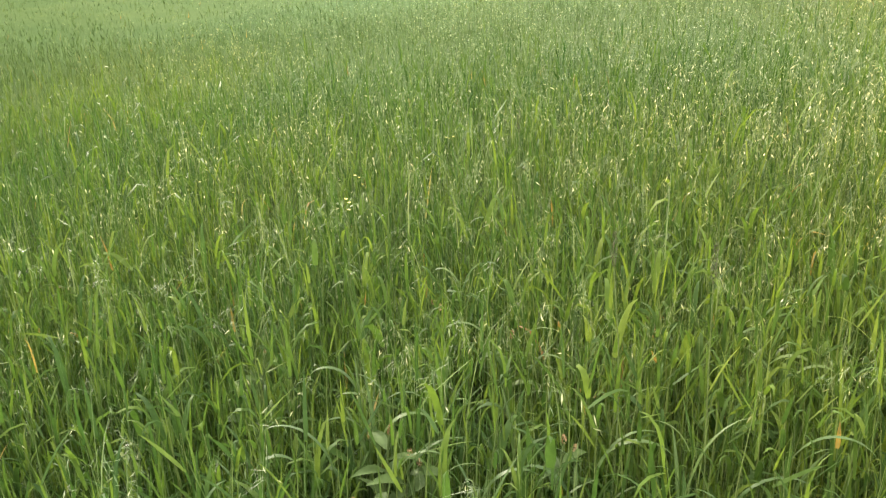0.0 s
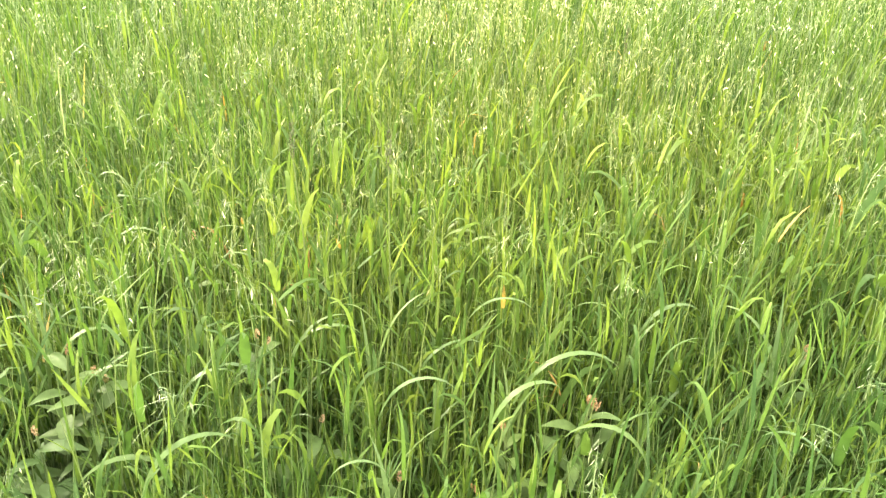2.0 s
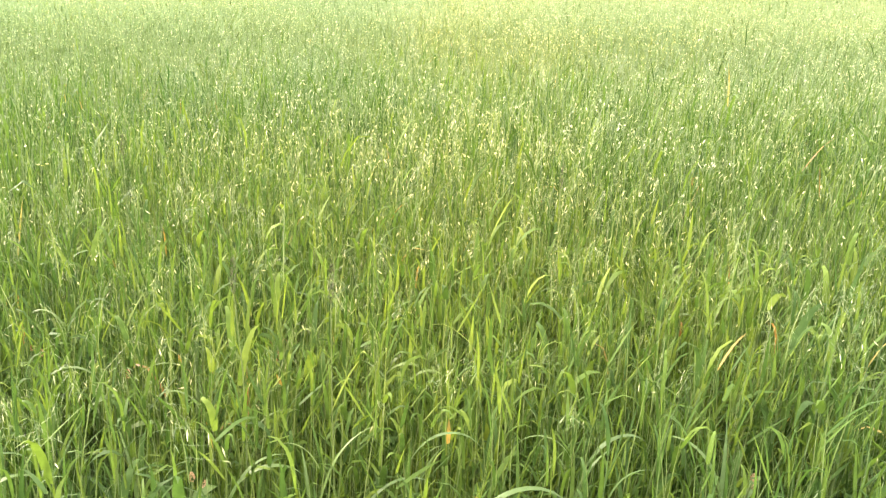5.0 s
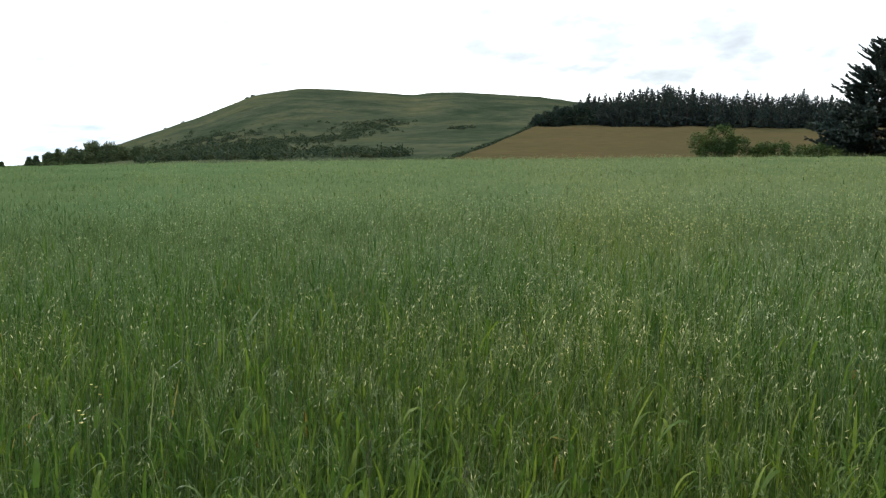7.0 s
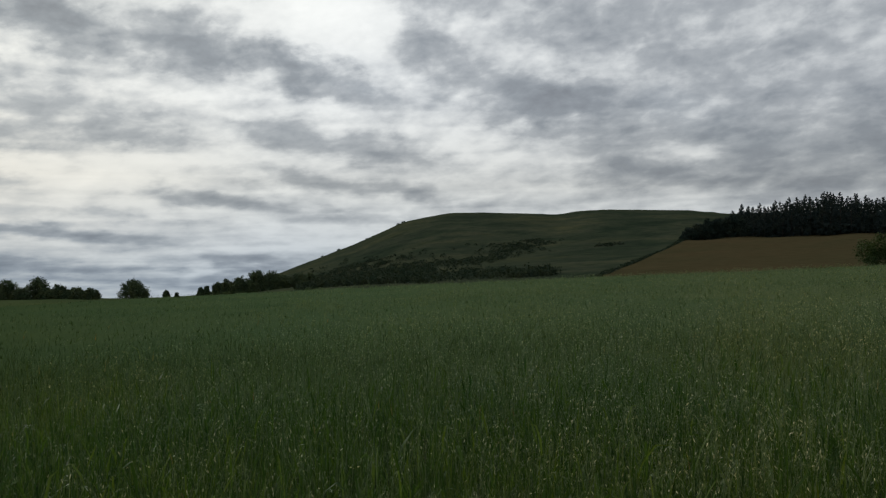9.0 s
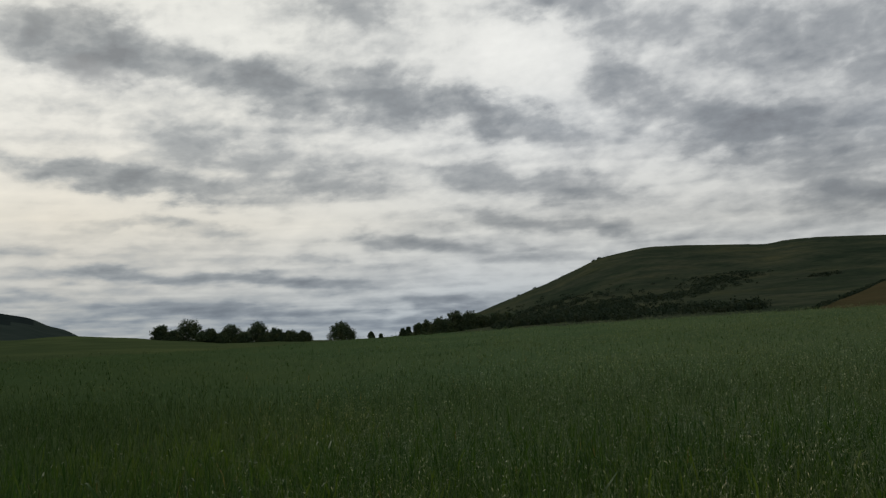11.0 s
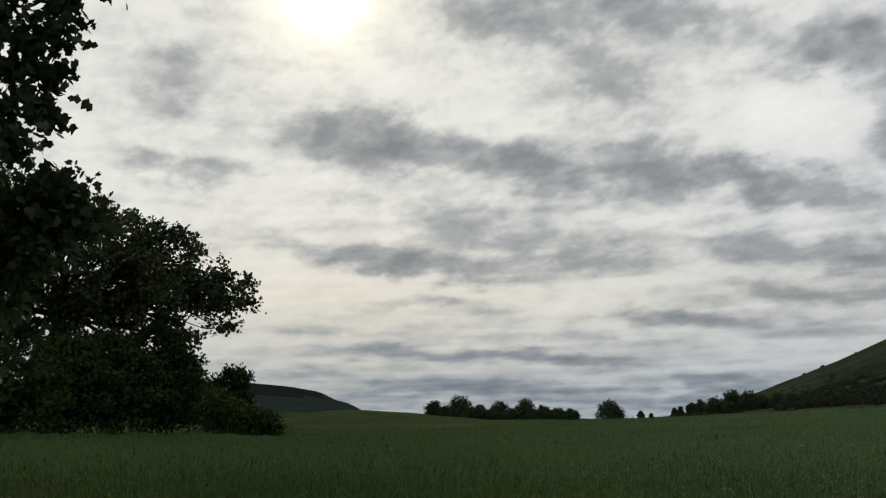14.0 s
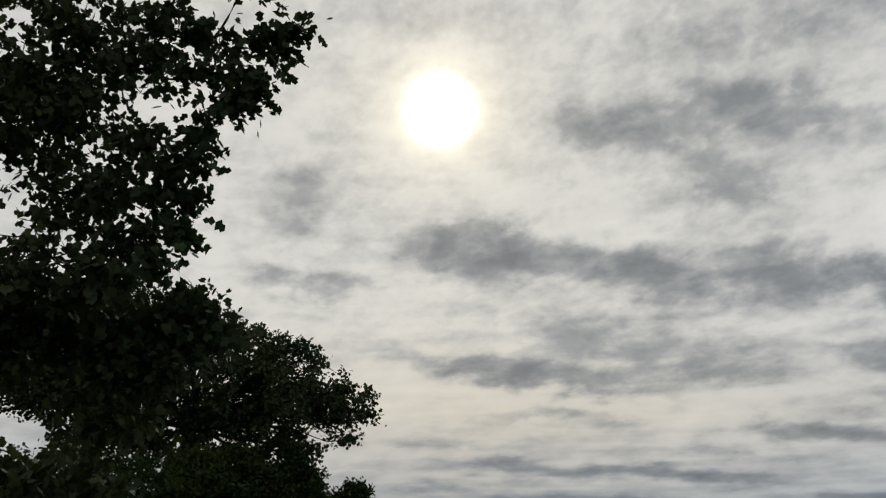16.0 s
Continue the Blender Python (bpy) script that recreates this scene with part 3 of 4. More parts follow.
def crop_band(name, label, seed, r0, r1, density, leaves, seg, wide, panicle, spikes, tall=1.0, span=(-60.0, 74.0), stems=3, limp=0.28, flat=False):
    rng = np.random.RandomState(seed)
    area = math.pi * (r1 * r1 - r0 * r0) * (span[1] - span[0]) / 360
    x, y, r = scatter(rng, int(area * density), r0, r1, *span)
    # stands thin out and thicken in patches
    patch = bumps(x, y, 2.2, 11) * 0.6 + bumps(x, y, 7.0, 12) * 0.4
    ok = rng.uniform(0, 1, len(x)) < 0.80 + 0.3 * patch
    for wa, wr in WEED_SPOTS:
        wx, wy = at(wa, wr)
        ok &= (np.hypot(x - wx, y - wy) > 0.11) | (rng.uniform(0, 1, len(x)) < 0.25)
    x, y, r, patch = x[ok], y[ok], r[ok], patch[ok]
    n = len(x)
    base = np.stack([x, y, ground_z(x, y)], 1)
    H = (0.66 + 0.13 * rng.randn(n) + 0.06 * patch) * tall
    H = np.clip(H, 0.35, 1.05)
    P = Pile()
    drift = rng.uniform(0, 6.283, n)
    if stems > 0:
        V, F, tips = ribbons(base, drift, H, np.full(n, 0.0045) * wide, np.abs(rng.randn(n)) * 0.06, rng.uniform(0, 0.25, n), stems, twist=rng.uniform(0, 3, n), blunt=0.5)
        P.add(V, F, 1)
    else:
        tips = base + np.stack([rng.randn(n) * 0.05, rng.randn(n) * 0.05, H], 1)
    for k in range(leaves):
        hk = rng.uniform(0.12, 0.92, n) ** (0.8 if k else 0.6)
        b = base + (tips - base) * hk[:, None]
        L = (rng.uniform(0.07, 0.20, n) if r1 < 5 else rng.uniform(0.10, 0.26, n)) * (1.1 - 0.25 * hk)
        L = L * (0.66 if r1 > 10 else 0.9 if r1 < 5 else 1.0)
        big = rng.uniform(0, 1, n) < 0.09
        L = np.where(big, L * 1.25, L)
        W = rng.uniform(0.0038, 0.0105 if r1 < 5 else 0.0085, n) * np.where(big, 2.0, 1.0) * wide
        droop = np.where((rng.uniform(0, 1, n) < limp) | (big & (limp > 0.18)), rng.uniform(1.5, 3.0, n), rng.uniform(0.02, 0.5, n))
        V, F, _ = ribbons(b, rng.uniform(0, 6.283, n), L, W, np.clip(np.abs(rng.randn(n)) * 0.42, 0.03, 1.2) if r1 < 5 else rng.uniform(0.03, 0.14 + 1.6 * limp, n), droop, seg, power=2.7, twist=rng.randn(n) * 0.8)
        mi = np.where(rng.uniform(0, 1, n) < 0.0035, 3, 0).astype(np.int32)
        P.add(V, F, np.repeat(mi, seg))
    if panicle > 0:
        pp = panicle * np.clip(0.75 + 0.7 * bumps(x, y, 5.0, 21), 0.15, 1.5) * np.clip(1.1 + 2.2 * x / (y + 3.0), 0.2, 1.5) * np.clip((r - 1.0) / 2.8, 0.15, 1.0)      # fewer pale heads to the left, shading the field darker towards the sun
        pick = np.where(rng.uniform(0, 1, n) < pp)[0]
        m = len(pick)
        top = tips[pick]
        lift = rng.uniform(0.10, 0.24, m)
        hd = rng.uniform(0, 6.283, m)
        V, F, heads = ribbons(top - np.array([0, 0, 0.02]), hd, lift, np.full(m, 0.003) * wide, rng.uniform(0, 0.2, m), rng.uniform(0.2, 0.9, m), 3 if stems > 1 else 1, blunt=0.6)
        P.add(V, F, 1)
        fr = rng.uniform(0.15, 1.0, (m, spikes))
        c = top[:, None] + (heads - top)[:, None] * fr[..., None]
        a = rng.uniform(0, 6.283, (m, spikes))
        off = rng.uniform(0.014, 0.066, (m, spikes)) * (1.25 - fr) * (0.6 + 0.4 * wide)
        pos = c + np.stack([np.cos(a) * off, np.sin(a) * off, -off * 0.45 + rng.uniform(-0.01, 0.01, a.shape)], 2)
        dr = np.stack([np.cos(a) * 0.35, np.sin(a) * 0.35, -np.ones_like(a)], 2) + rng.randn(m, spikes, 3) * 0.42
        cnt = m * spikes
        V, F = diamonds(pos.reshape(-1, 3), dr.reshape(-1, 3), rng.uniform(0.014, 0.024, cnt) * wide ** 0.7, rng.uniform(0.003, 0.0052, cnt) * wide ** 1.2 * (0.7 if r1 < 4 else 1.0 if r1 < 8 else 1.5), rng.uniform(0, 6.283, cnt), flat)
        P.add(V, F, 2)
        if r1 < 7:
            # hair-fine stalks of the spikelets
            d = pos - c
            flat = d.reshape(-1, 3)
            ln = np.linalg.norm(flat, axis=1)
            V, F, _ = ribbons(c.reshape(-1, 3), np.arctan2(flat[:, 1], flat[:, 0]), ln, np.full(cnt, 0.0012), np.arccos(np.clip(flat[:, 2] / ln, -1, 1)), np.zeros(cnt), 1, blunt=1.0)
            P.add(V, F, 1)
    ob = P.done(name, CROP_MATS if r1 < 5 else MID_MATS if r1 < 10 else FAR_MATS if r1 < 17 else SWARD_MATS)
    return tagged(ob, label, "oat crop", kind="stuff")


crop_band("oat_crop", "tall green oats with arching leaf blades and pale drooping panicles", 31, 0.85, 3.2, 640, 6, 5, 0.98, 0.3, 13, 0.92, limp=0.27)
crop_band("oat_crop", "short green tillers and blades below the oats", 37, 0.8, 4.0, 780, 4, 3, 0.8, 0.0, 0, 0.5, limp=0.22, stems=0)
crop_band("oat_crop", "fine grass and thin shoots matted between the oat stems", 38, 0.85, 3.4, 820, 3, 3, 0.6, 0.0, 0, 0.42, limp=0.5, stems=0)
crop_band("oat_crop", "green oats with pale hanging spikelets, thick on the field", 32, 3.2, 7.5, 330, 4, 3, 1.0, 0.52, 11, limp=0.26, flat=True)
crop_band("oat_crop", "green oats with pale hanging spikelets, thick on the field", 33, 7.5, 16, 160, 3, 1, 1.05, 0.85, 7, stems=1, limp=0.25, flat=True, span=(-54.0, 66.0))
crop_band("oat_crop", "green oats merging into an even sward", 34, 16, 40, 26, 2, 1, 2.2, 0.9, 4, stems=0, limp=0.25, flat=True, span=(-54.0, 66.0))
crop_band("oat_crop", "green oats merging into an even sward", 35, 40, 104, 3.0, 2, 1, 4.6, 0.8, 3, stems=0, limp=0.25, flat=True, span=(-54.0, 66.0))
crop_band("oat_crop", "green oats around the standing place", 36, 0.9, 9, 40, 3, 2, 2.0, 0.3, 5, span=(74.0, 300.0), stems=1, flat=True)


# ---------------------------------------------------------------- trees
def part(name, V, F, mat, parent, label="", smooth=False):
    ob = mesh_object(name, V, F, mat, smooth)
    ob.parent = parent
    if label:
        ob["label"] = label
    return ob


def tube(points, radii, sides=6):
    """A tapered limb along a line of points."""
    P = np.asarray(points, float)
    T = np.gradient(P, axis=0)
    T /= np.linalg.norm(T, axis=1, keepdims=True) + 1e-9
    ref = np.where(np.abs(T[:, 2:3]) < 0.9, np.array([[0, 0, 1.0]]), np.array([[1.0, 0, 0]]))
    A = np.cross(T, ref)
    A /= np.linalg.norm(A, axis=1, keepdims=True) + 1e-9
    B = np.cross(T, A)
    an = np.linspace(0, 2 * np.pi, sides, endpoint=False)
    V = P[:, None] + (A[:, None] * np.cos(an)[None, :, None] + B[:, None] * np.sin(an)[None, :, None]) * np.asarray(radii)[:, None, None]
    n = len(P)
    i, j = np.meshgrid(np.arange(n - 1), np.arange(sides), indexing="ij")
    a, b = i * sides + j, i * sides + (j + 1) % sides
    F = np.stack([a, b, b + sides, a + sides], 2).reshape(-1, 4)
    return V.reshape(-1, 3), F


def limb(p0, p1, r0, r1, rng, sag=0.15, n=6, wander=0.06):
    p0, p1 = np.asarray(p0, float), np.asarray(p1, float)
    t = np.linspace(0, 1, n)[:, None]
    d = np.linalg.norm(p1 - p0)
    line = p0 + (p1 - p0) * t + np.array([0, 0, 1.0]) * (np.sin(t * np.pi) * sag * d)
    line += (np.sin(t * np.pi) * rng.randn(1, 3) + np.sin(t * 2 * np.pi) * rng.randn(1, 3) * 0.7) * wander * d
    return line, np.linspace(r0, r1, n)


def blades(pos, size, rng, broad=0.75, lobed=False, hang=0.0):
    """Leaves at pos, turned every way; lobed ones have a broad toothed outline of four folded quads."""
    n = len(pos)
    d = rng.randn(n, 3)
    d[:, 2] -= hang
    d /= np.linalg.norm(d, axis=1, keepdims=True)
    a = np.cross(d, rng.randn(n, 3))
    a /= np.linalg.norm(a, axis=1, keepdims=True)
    b = np.cross(d, a)
    L = size[:, None]
    if not lobed:
        W = L * broad * 0.5
        V = np.stack([pos, pos + d * L * 0.45 + a * W + b * L * 0.06, pos + d * L, pos + d * L * 0.4 - a * W + b * L * 0.06], 1)
        return V.reshape(-1, 3), np.arange(n * 4).reshape(n, 4)
    W = L * broad
    f1, f2 = rng.uniform(0.46, 0.66, (n, 1)), rng.uniform(0.46, 0.66, (n, 1))
    pts = [pos, pos + d * L * 0.45 - b * L * 0.08, pos + d * L,
           pos + d * L * 0.30 + a * W * f1, pos + d * L * 0.52 + a * W * 0.26 + b * L * 0.05, pos + d * L * 0.76 + a * W * 0.36,
           pos + d * L * 0.30 - a * W * f2, pos + d * L * 0.52 - a * W * 0.26 + b * L * 0.05, pos + d * L * 0.76 - a * W * 0.36]
    V = np.stack(pts, 1).reshape(-1, 3)
    q = np.array([[0, 1, 4, 3], [1, 2, 5, 4], [0, 6, 7, 1], [1, 7, 8, 2]])
    return V, (np.arange(n)[:, None, None] * 9 + q[None]).reshape(-1, 4)


def sky_place(az, el, r):
    """The point at that azimuth and elevation from the eye, at ground distance r."""
    x, y = at(az, r)
    return np.array([x, y, EYE + r * math.tan(radians(el))])


def broadleaf(name, label, root, lobes, seed, leaf=0.12, clusters=60, per=60, spread=0.55, girth=0.28, mat=None, lobed=False, twigs=0, singles=0, shell=0.55, hang=0.3, category="tree", group="", split=False):
    """root: (x, y). lobes: (centre, radius) of the crown's masses. Limbs reach from the trunk into each mass and carry leaf clusters."""
    rng = np.random.RandomState(seed)
    mat = mat or M_BROAD
    x, y = root
    z0 = gz(x, y)
    thing = new(name)
    thing.location = (x, y, z0)
    org = np.array([x, y, z0])
    cen = np.array([np.asarray(c, float) for c, _ in lobes])
    rad = np.array([r for _, r in lobes])
    low = (cen[:, 2] - rad).min()
    top = (cen[:, 2] + rad).max()
    fork = np.array([x, y, max(z0 + 0.22 * (top - z0), min(low + 0.3 * (top - low), z0 + 0.45 * (top - z0)))])
    W = Pile()
    line, rr = limb((x, y, z0 - 0.15), fork, girth, girth * 0.62, rng, 0.0, 7, 0.012)
    rr[0] *= 1.35
    V, F = tube(line - org, rr, 9)
    W.add(V, F, 0)
    wts = rad ** 2 / (rad ** 2).sum()
    wood, every = None, []
    if split:
        wood = W.done("trunk", [M_BARK])
        wood.parent = thing
    order = np.argsort(np.linalg.norm(cen - fork, axis=1)) if lobed else range(len(cen))
    grown = [fork]
    for j in order:
        c, r, w = cen[j], rad[j], wts[j]
        start, thick = fork, 0.30
        if lobed:
            # a bough leaves the nearest one that stands closer to the fork
            start = min(grown, key=lambda g: np.linalg.norm(c - g) + 0.35 * np.linalg.norm(g - fork))
            thick = 0.30 if start is fork else 0.16
            grown.append(c)
        if split:
            W = Pile()
        line, rr = limb(start, c, girth * thick, girth * 0.10, rng, 0.06, 7, 0.05)
        V, F = tube(line - org, rr, 6)
        W.add(V, F, 0)
        k = max(4 if split else 3, int(clusters * w))
        u = rng.randn(k, 3)
        u /= np.linalg.norm(u, axis=1, keepdims=True)
        tips = c + u * (r * (shell + (1 - shell) * rng.uniform(0, 1, (k, 1)) ** 0.6)) * np.array([1, 1, 0.92])
        tips = tips[tips[:, 2] > ground_z(tips[:, 0], tips[:, 1]) + 0.1]
        for p in tips:
            s = line[rng.randint(4 if lobed else 2, len(line))]
            if leaf > 0.4 and rng.uniform() > 0.25:
                continue
            l2, r2 = limb(s, p, girth * 0.11, girth * 0.03, rng, rng.uniform(-0.05, 0.12), 5, 0.05)
            V, F = tube(l2 - org, r2, 3)
            W.add(V, F, 0)
            if rng.uniform() < twigs / clusters:
                d = p - s
                d = d / (np.linalg.norm(d) + 1e-6) + rng.randn(3) * 0.25
                l2, r2 = limb(p, p + d * rng.uniform(0.5, 1.1) * spread * 1.1, girth * 0.03, girth * 0.008, rng, 0.02, 4, 0.03)
                V, F = tube(l2 - org, r2, 4)
                W.add(V, F, 0)
        n = len(tips)
        own = spread * rng.uniform(0.55, 1.25, n)
        pos = tips[:, None] + np.clip(rng.randn(n, per, 3), -1.7, 1.7) * own[:, None, None] * np.array([0.62, 0.62, 0.5])
        pos = pos.reshape(-1, 3)
        pos = pos[pos[:, 2] > ground_z(pos[:, 0], pos[:, 1]) + 0.05]
        if split and len(pos):
            bough = W.done("bough", [M_BARK])
            bough.parent = thing
            V, F = blades(pos - org, leaf * rng.uniform(0.65, 1.3, len(pos)), rng, 0.9, lobed, hang)
            part("foliage", V, F, mat, bough)
        every.append(pos)
    pos = np.concatenate(every)
    if not split:
        W.done("trunk", [M_BARK]).parent = thing
        V, F = blades(pos - org, leaf * rng.uniform(0.65, 1.3, len(pos)), rng, 0.9, lobed, hang)
        part("crown", V, F, mat, thing)
    if singles:
        near = pos[np.argsort(np.linalg.norm(pos - np.array([0, 0, EYE]), axis=1))[:singles * 3:3]]
        one = None
        for p in near:
            if one is None:
                Vl, Fl = blades(np.zeros((1, 3)), np.array([leaf * 1.15]), rng, 0.9, True, 0.4)
                ob = mesh_object("leaf", Vl, Fl, M_LEAFOB)
                one = ob.data
            else:
                ob = new("leaf", one)
            ob.parent = thing
            ob.location = Vector(p - org)
            ob.rotation_euler = rng.uniform(0, 6.28, 3)
    return tagged(thing, label, category, group)


def degs(r, rows):
    return [(sky_place(a, e, r + dr), d * r * math.pi / 180) for a, e, d, dr in rows]


# near tree whose boughs hang over the field's edge
broadleaf("roadside_tree", "dark broadleaf tree with large lobed leaves overhanging the field", at(71, 10.5),
          degs(9.0, (((53.1, 30.3, 1.22, -0.2), (51.1, 30.6, 0.82, -0.3), (49.7, 31.6, 0.41, -0.4), (50.2, 29.7, 0.27, -0.3), (55.2, 30.2, 1.53, 0), (53.4, 26.1, 0.75, -0.3), (53.1, 27.9, 0.48, -0.3), (51.8, 26.9, 0.25, -0.3), (55.3, 24.2, 0.27, -0.1), (55.2, 27.9, 0.82, 0), (58.2, 23.3, 1.43, 0.2), (57.1, 21.6, 1.16, 0), (55.7, 21.9, 0.41, -0.1), (57.7, 19.4, 1.53, 0.3), (55.9, 19.6, 0.48, 0), (56, 17.7, 0.75, 0), (58.3, 16.9, 1.29, 0.3), (57.7, 15.3, 0.48, 0.1), (60.4, 17, 1.87, 0.5),
                     (60.9, 14.4, 0.75, 0.2), (63, 15, 2.04, 0.6), (60.5, 22.7, 2.04, 0.5), (60.6, 19.6, 2.38, 0.7), (63.9, 18.9, 3.06, 1), (62.7, 24.1, 2.55, 0.8), (65.7, 25.5, 3.74, 1.2), (60.3, 27.3, 2.55, 0.5), (58.5, 30.2, 2.55, 0.3), (63.6, 29.4, 3.74, 1), (65.8, 22, 2.72, 1.6), (57.3, 27.2, 1.02, 0.1), (59.4, 13.5, 0.48, 0), (57, 36, 4.5, 0), (52.5, 34.5, 1.6, -0.2), (63, 41, 6.5, 0.8), (70, 33, 6, 1.2), (60, 47, 6, 1), (72, 14, 6, 1.5), (66, 13.5, 3, 0.8), (69, 24, 5, 1), (62, 12.8, 1.6, 0.4)))),
          41, leaf=0.12, clusters=640, per=20, spread=0.22, girth=0.11, mat=M_LOBED, lobed=True, twigs=110, singles=260, shell=0.45, split=True, group="trees at the field's edge")
# shrub below it
broadleaf("hazel_shrub", "dark leafy shrub crowding under the overhanging tree", at(63, 11.0),
          degs(10.0, ((54.2, 10.8, 1.9, 0), (57, 9.8, 3.0, 0.3), (61, 10.6, 3.2, 0.6), (66, 10.5, 4.0, 0.8), (59, 6.5, 2.6, 0.4), (63, 0.5, 3.0, 0.8), (55.6, 12.2, 1.6, 0.0), (53.9, 12.2, 0.9, 0), (72, 5, 5.0, 1.0), (60.5, 0.6, 3.0, 0.5), (67, -3, 5, 0.6))),
          42, leaf=0.115, clusters=330, per=36, spread=0.33, girth=0.09, mat=M_LOBED, lobed=True, twigs=6, shell=0.25, split=True, category="shrub")
# bigger tree farther along the edge
broadleaf("field_edge_tree", "dark spreading broadleaf tree with sky showing through the crown", at(54, 41),
          degs(40.0, ((43.7, 6.7, 1.7, 0), (45.6, 8.3, 1.8, 0), (48.0, 9.6, 2.1, 0.5), (51.0, 10.2, 2.3, 0), (45.6, 6.6, 1.4, 0.4), (49.6, 8.4, 1.9, -0.6), (54.5, 11.6, 2.7, 0), (58.5, 12, 3.4, 1), (47.4, 6.7, 1.6, -1), (50.3, 7.0, 2.0, 1),
                      (53.6, 7.8, 2.4, -1), (57.5, 7.5, 3.2, 0), (62.5, 10, 4.2, 2), (62.0, 6.5, 2.4, 1), (49.5, 4.6, 1.7, 0), (52.5, 4.6, 1.9, 0), (44.0, 5.2, 1.1, 0), (66, 8, 4, 2), (47.6, 4.8, 1.0, 0), (46.6, 3.6, 1.0, 0), (49.8, 2.6, 1.5, 0), (53, 2.4, 1.8, 0), (56.5, 3.6, 2.2, 0), (60, 3, 2.4, 0), (55.2, 6.3, 1.7, 0.6), (52.0, 6.1, 1.5, -0.5), (58.6, 5.6, 1.9, 0.3), (49.6, 6.0, 1.2, 0.5), (56.5, 9.6, 1.8, -0.6), (47.3, 7.6, 1.1, 0.6))),
          43, leaf=0.19, clusters=1050, per=52, spread=0.42, girth=0.42, shell=0.45, twigs=14, split=True, group="trees at the field's edge")
# hedge and bushes at its foot
for i, (az, r, el, d, lf, dens) in enumerate(((46.8, 38.5, 1.7, 1.6, 0.13, 120), (49.3, 38, 1.4, 2.2, 0.13, 140), (52.6, 37, 1.3, 2.4, 0.13, 140), (56.5, 35, 1.2, 2.8, 0.13, 140), (61, 33, 1.0, 3.2, 0.13, 150), (66, 31, 1, 3.5, 0.13, 150))):
    broadleaf("hedge_bush", "dense dark bush in the hedge below the trees", at(az, r), degs(r, ((az, el, d, 0), (az - 0.6 * d, el - 0.9, d * 0.7, -0.4), (az + 0.6 * d, el - 0.8, d * 0.7, 0.3), (az, el - 1.9, d * 0.95, -0.3), (az - 0.5 * d, el - 2.6, d * 0.6, 0))),
              60 + i, leaf=lf * 1.25, clusters=dens, per=48, spread=0.4, girth=0.07, mat=M_BUSH, shell=0.4, category="bush", group="hedge bushes")
broadleaf("hedge_bush", "tall dark shrub rising from the hedge below the tree", at(47.2, 39), degs(39, ((47.3, 3.2, 1.3, 0), (46.6, 2.0, 1.2, 0.3), (48.0, 1.8, 1.4, 0), (47.2, 0.6, 1.6, 0.2), (47.6, 4.4, 0.8, 0), (46.4, 0.4, 1.3, 0))), 74, leaf=0.17, clusters=190, per=46, spread=0.36, girth=0.07, mat=M_BUSH, shell=0.35, category="bush", group="hedge bushes")
broadleaf("hedge_bush", "tall dark shrub rising from the hedge below the tree", at(51.0, 38), degs(38, ((51.0, 2.8, 1.5, 0), (50.0, 1.8, 1.3, 0.3), (52.2, 2.2, 1.6, 0), (51.0, 0.6, 1.8, 0.2), (53.8, 2.4, 1.5, 0))), 75, leaf=0.17, clusters=190, per=46, spread=0.4, girth=0.07, mat=M_BUSH, shell=0.35, category="bush", group="hedge bushes")
broadleaf("hedge_bush", "round-topped paler bush at the hedge's end", at(43.1, 42), degs(42, ((43.2, 1.2, 1.05, 0), (42.6, 0.3, 0.9, 0), (43.9, 0.4, 1.1, 0), (43.1, -0.8, 1.2, 0))), 71, leaf=0.13, clusters=110, per=80, spread=0.34, girth=0.07, mat=M_BUSH, category="bush", group="hedge bushes")
broadleaf("bramble_bush", "low bramble bush spilling into the crop", at(41.8, 36), degs(36, ((42.6, -1.2, 1.1, 0), (41.3, -1.6, 0.9, 0), (44.2, -0.9, 1.5, 0), (40.7, -1.9, 0.6, 0))), 72, leaf=0.12, clusters=120, per=80, spread=0.34, girth=0.05, mat=M_BUSH, category="bush")
broadleaf("bramble_bush", "low bramble bush beside the standing place", at(66, 14), degs(14, ((62, -2.5, 3.0, 0), (66, -1.0, 4.2, 0.4), (70.5, -2, 4, 0))), 73, leaf=0.1, clusters=110, per=60, spread=0.34, girth=0.05, mat=M_BUSH, category="bush")


# far broadleaf trees
def far_tree(az, top, half, r, seed, label, group, mat=None):
    """A dome-shaped tree, leafy to the ground, whose top and half width are given in degrees from the eye."""
    rng = np.random.RandomState(seed)
    x, y = at(az, r)
    z = gz(x, y)
    w, h = half * r * math.pi / 180, EYE + r * math.tan(radians(top)) - z
    small = min(w, h)
    foot = np.array([x, y, z])
    lobes = [(foot + np.array([0, 0, 0.36 * h]), 0.55 * small), (foot + np.array([0, 0, 0.62 * h]), 0.4 * small)]
    for k in range(26):
        a, u = 2.4 * k + rng.uniform(-0.4, 0.4), (k + 0.4) / 26
        ring = math.sqrt(1 - u * u)
        q = 0.29 * small * rng.uniform(0.75, 1.25)
        reach = rng.uniform(0.9, 1.06)
        lobes.append((foot + np.array([math.cos(a) * ring * (w - q) * reach, math.sin(a) * ring * (w - q) * reach, max(0.4, u * (h - q) * reach)]), q))
    return broadleaf("field_tree", label, (x, y), lobes, seed, leaf=0.5, clusters=260, per=26, spread=0.16 * small + 0.1, girth=0.3, mat=mat or M_BROAD, shell=0.5, group=group)


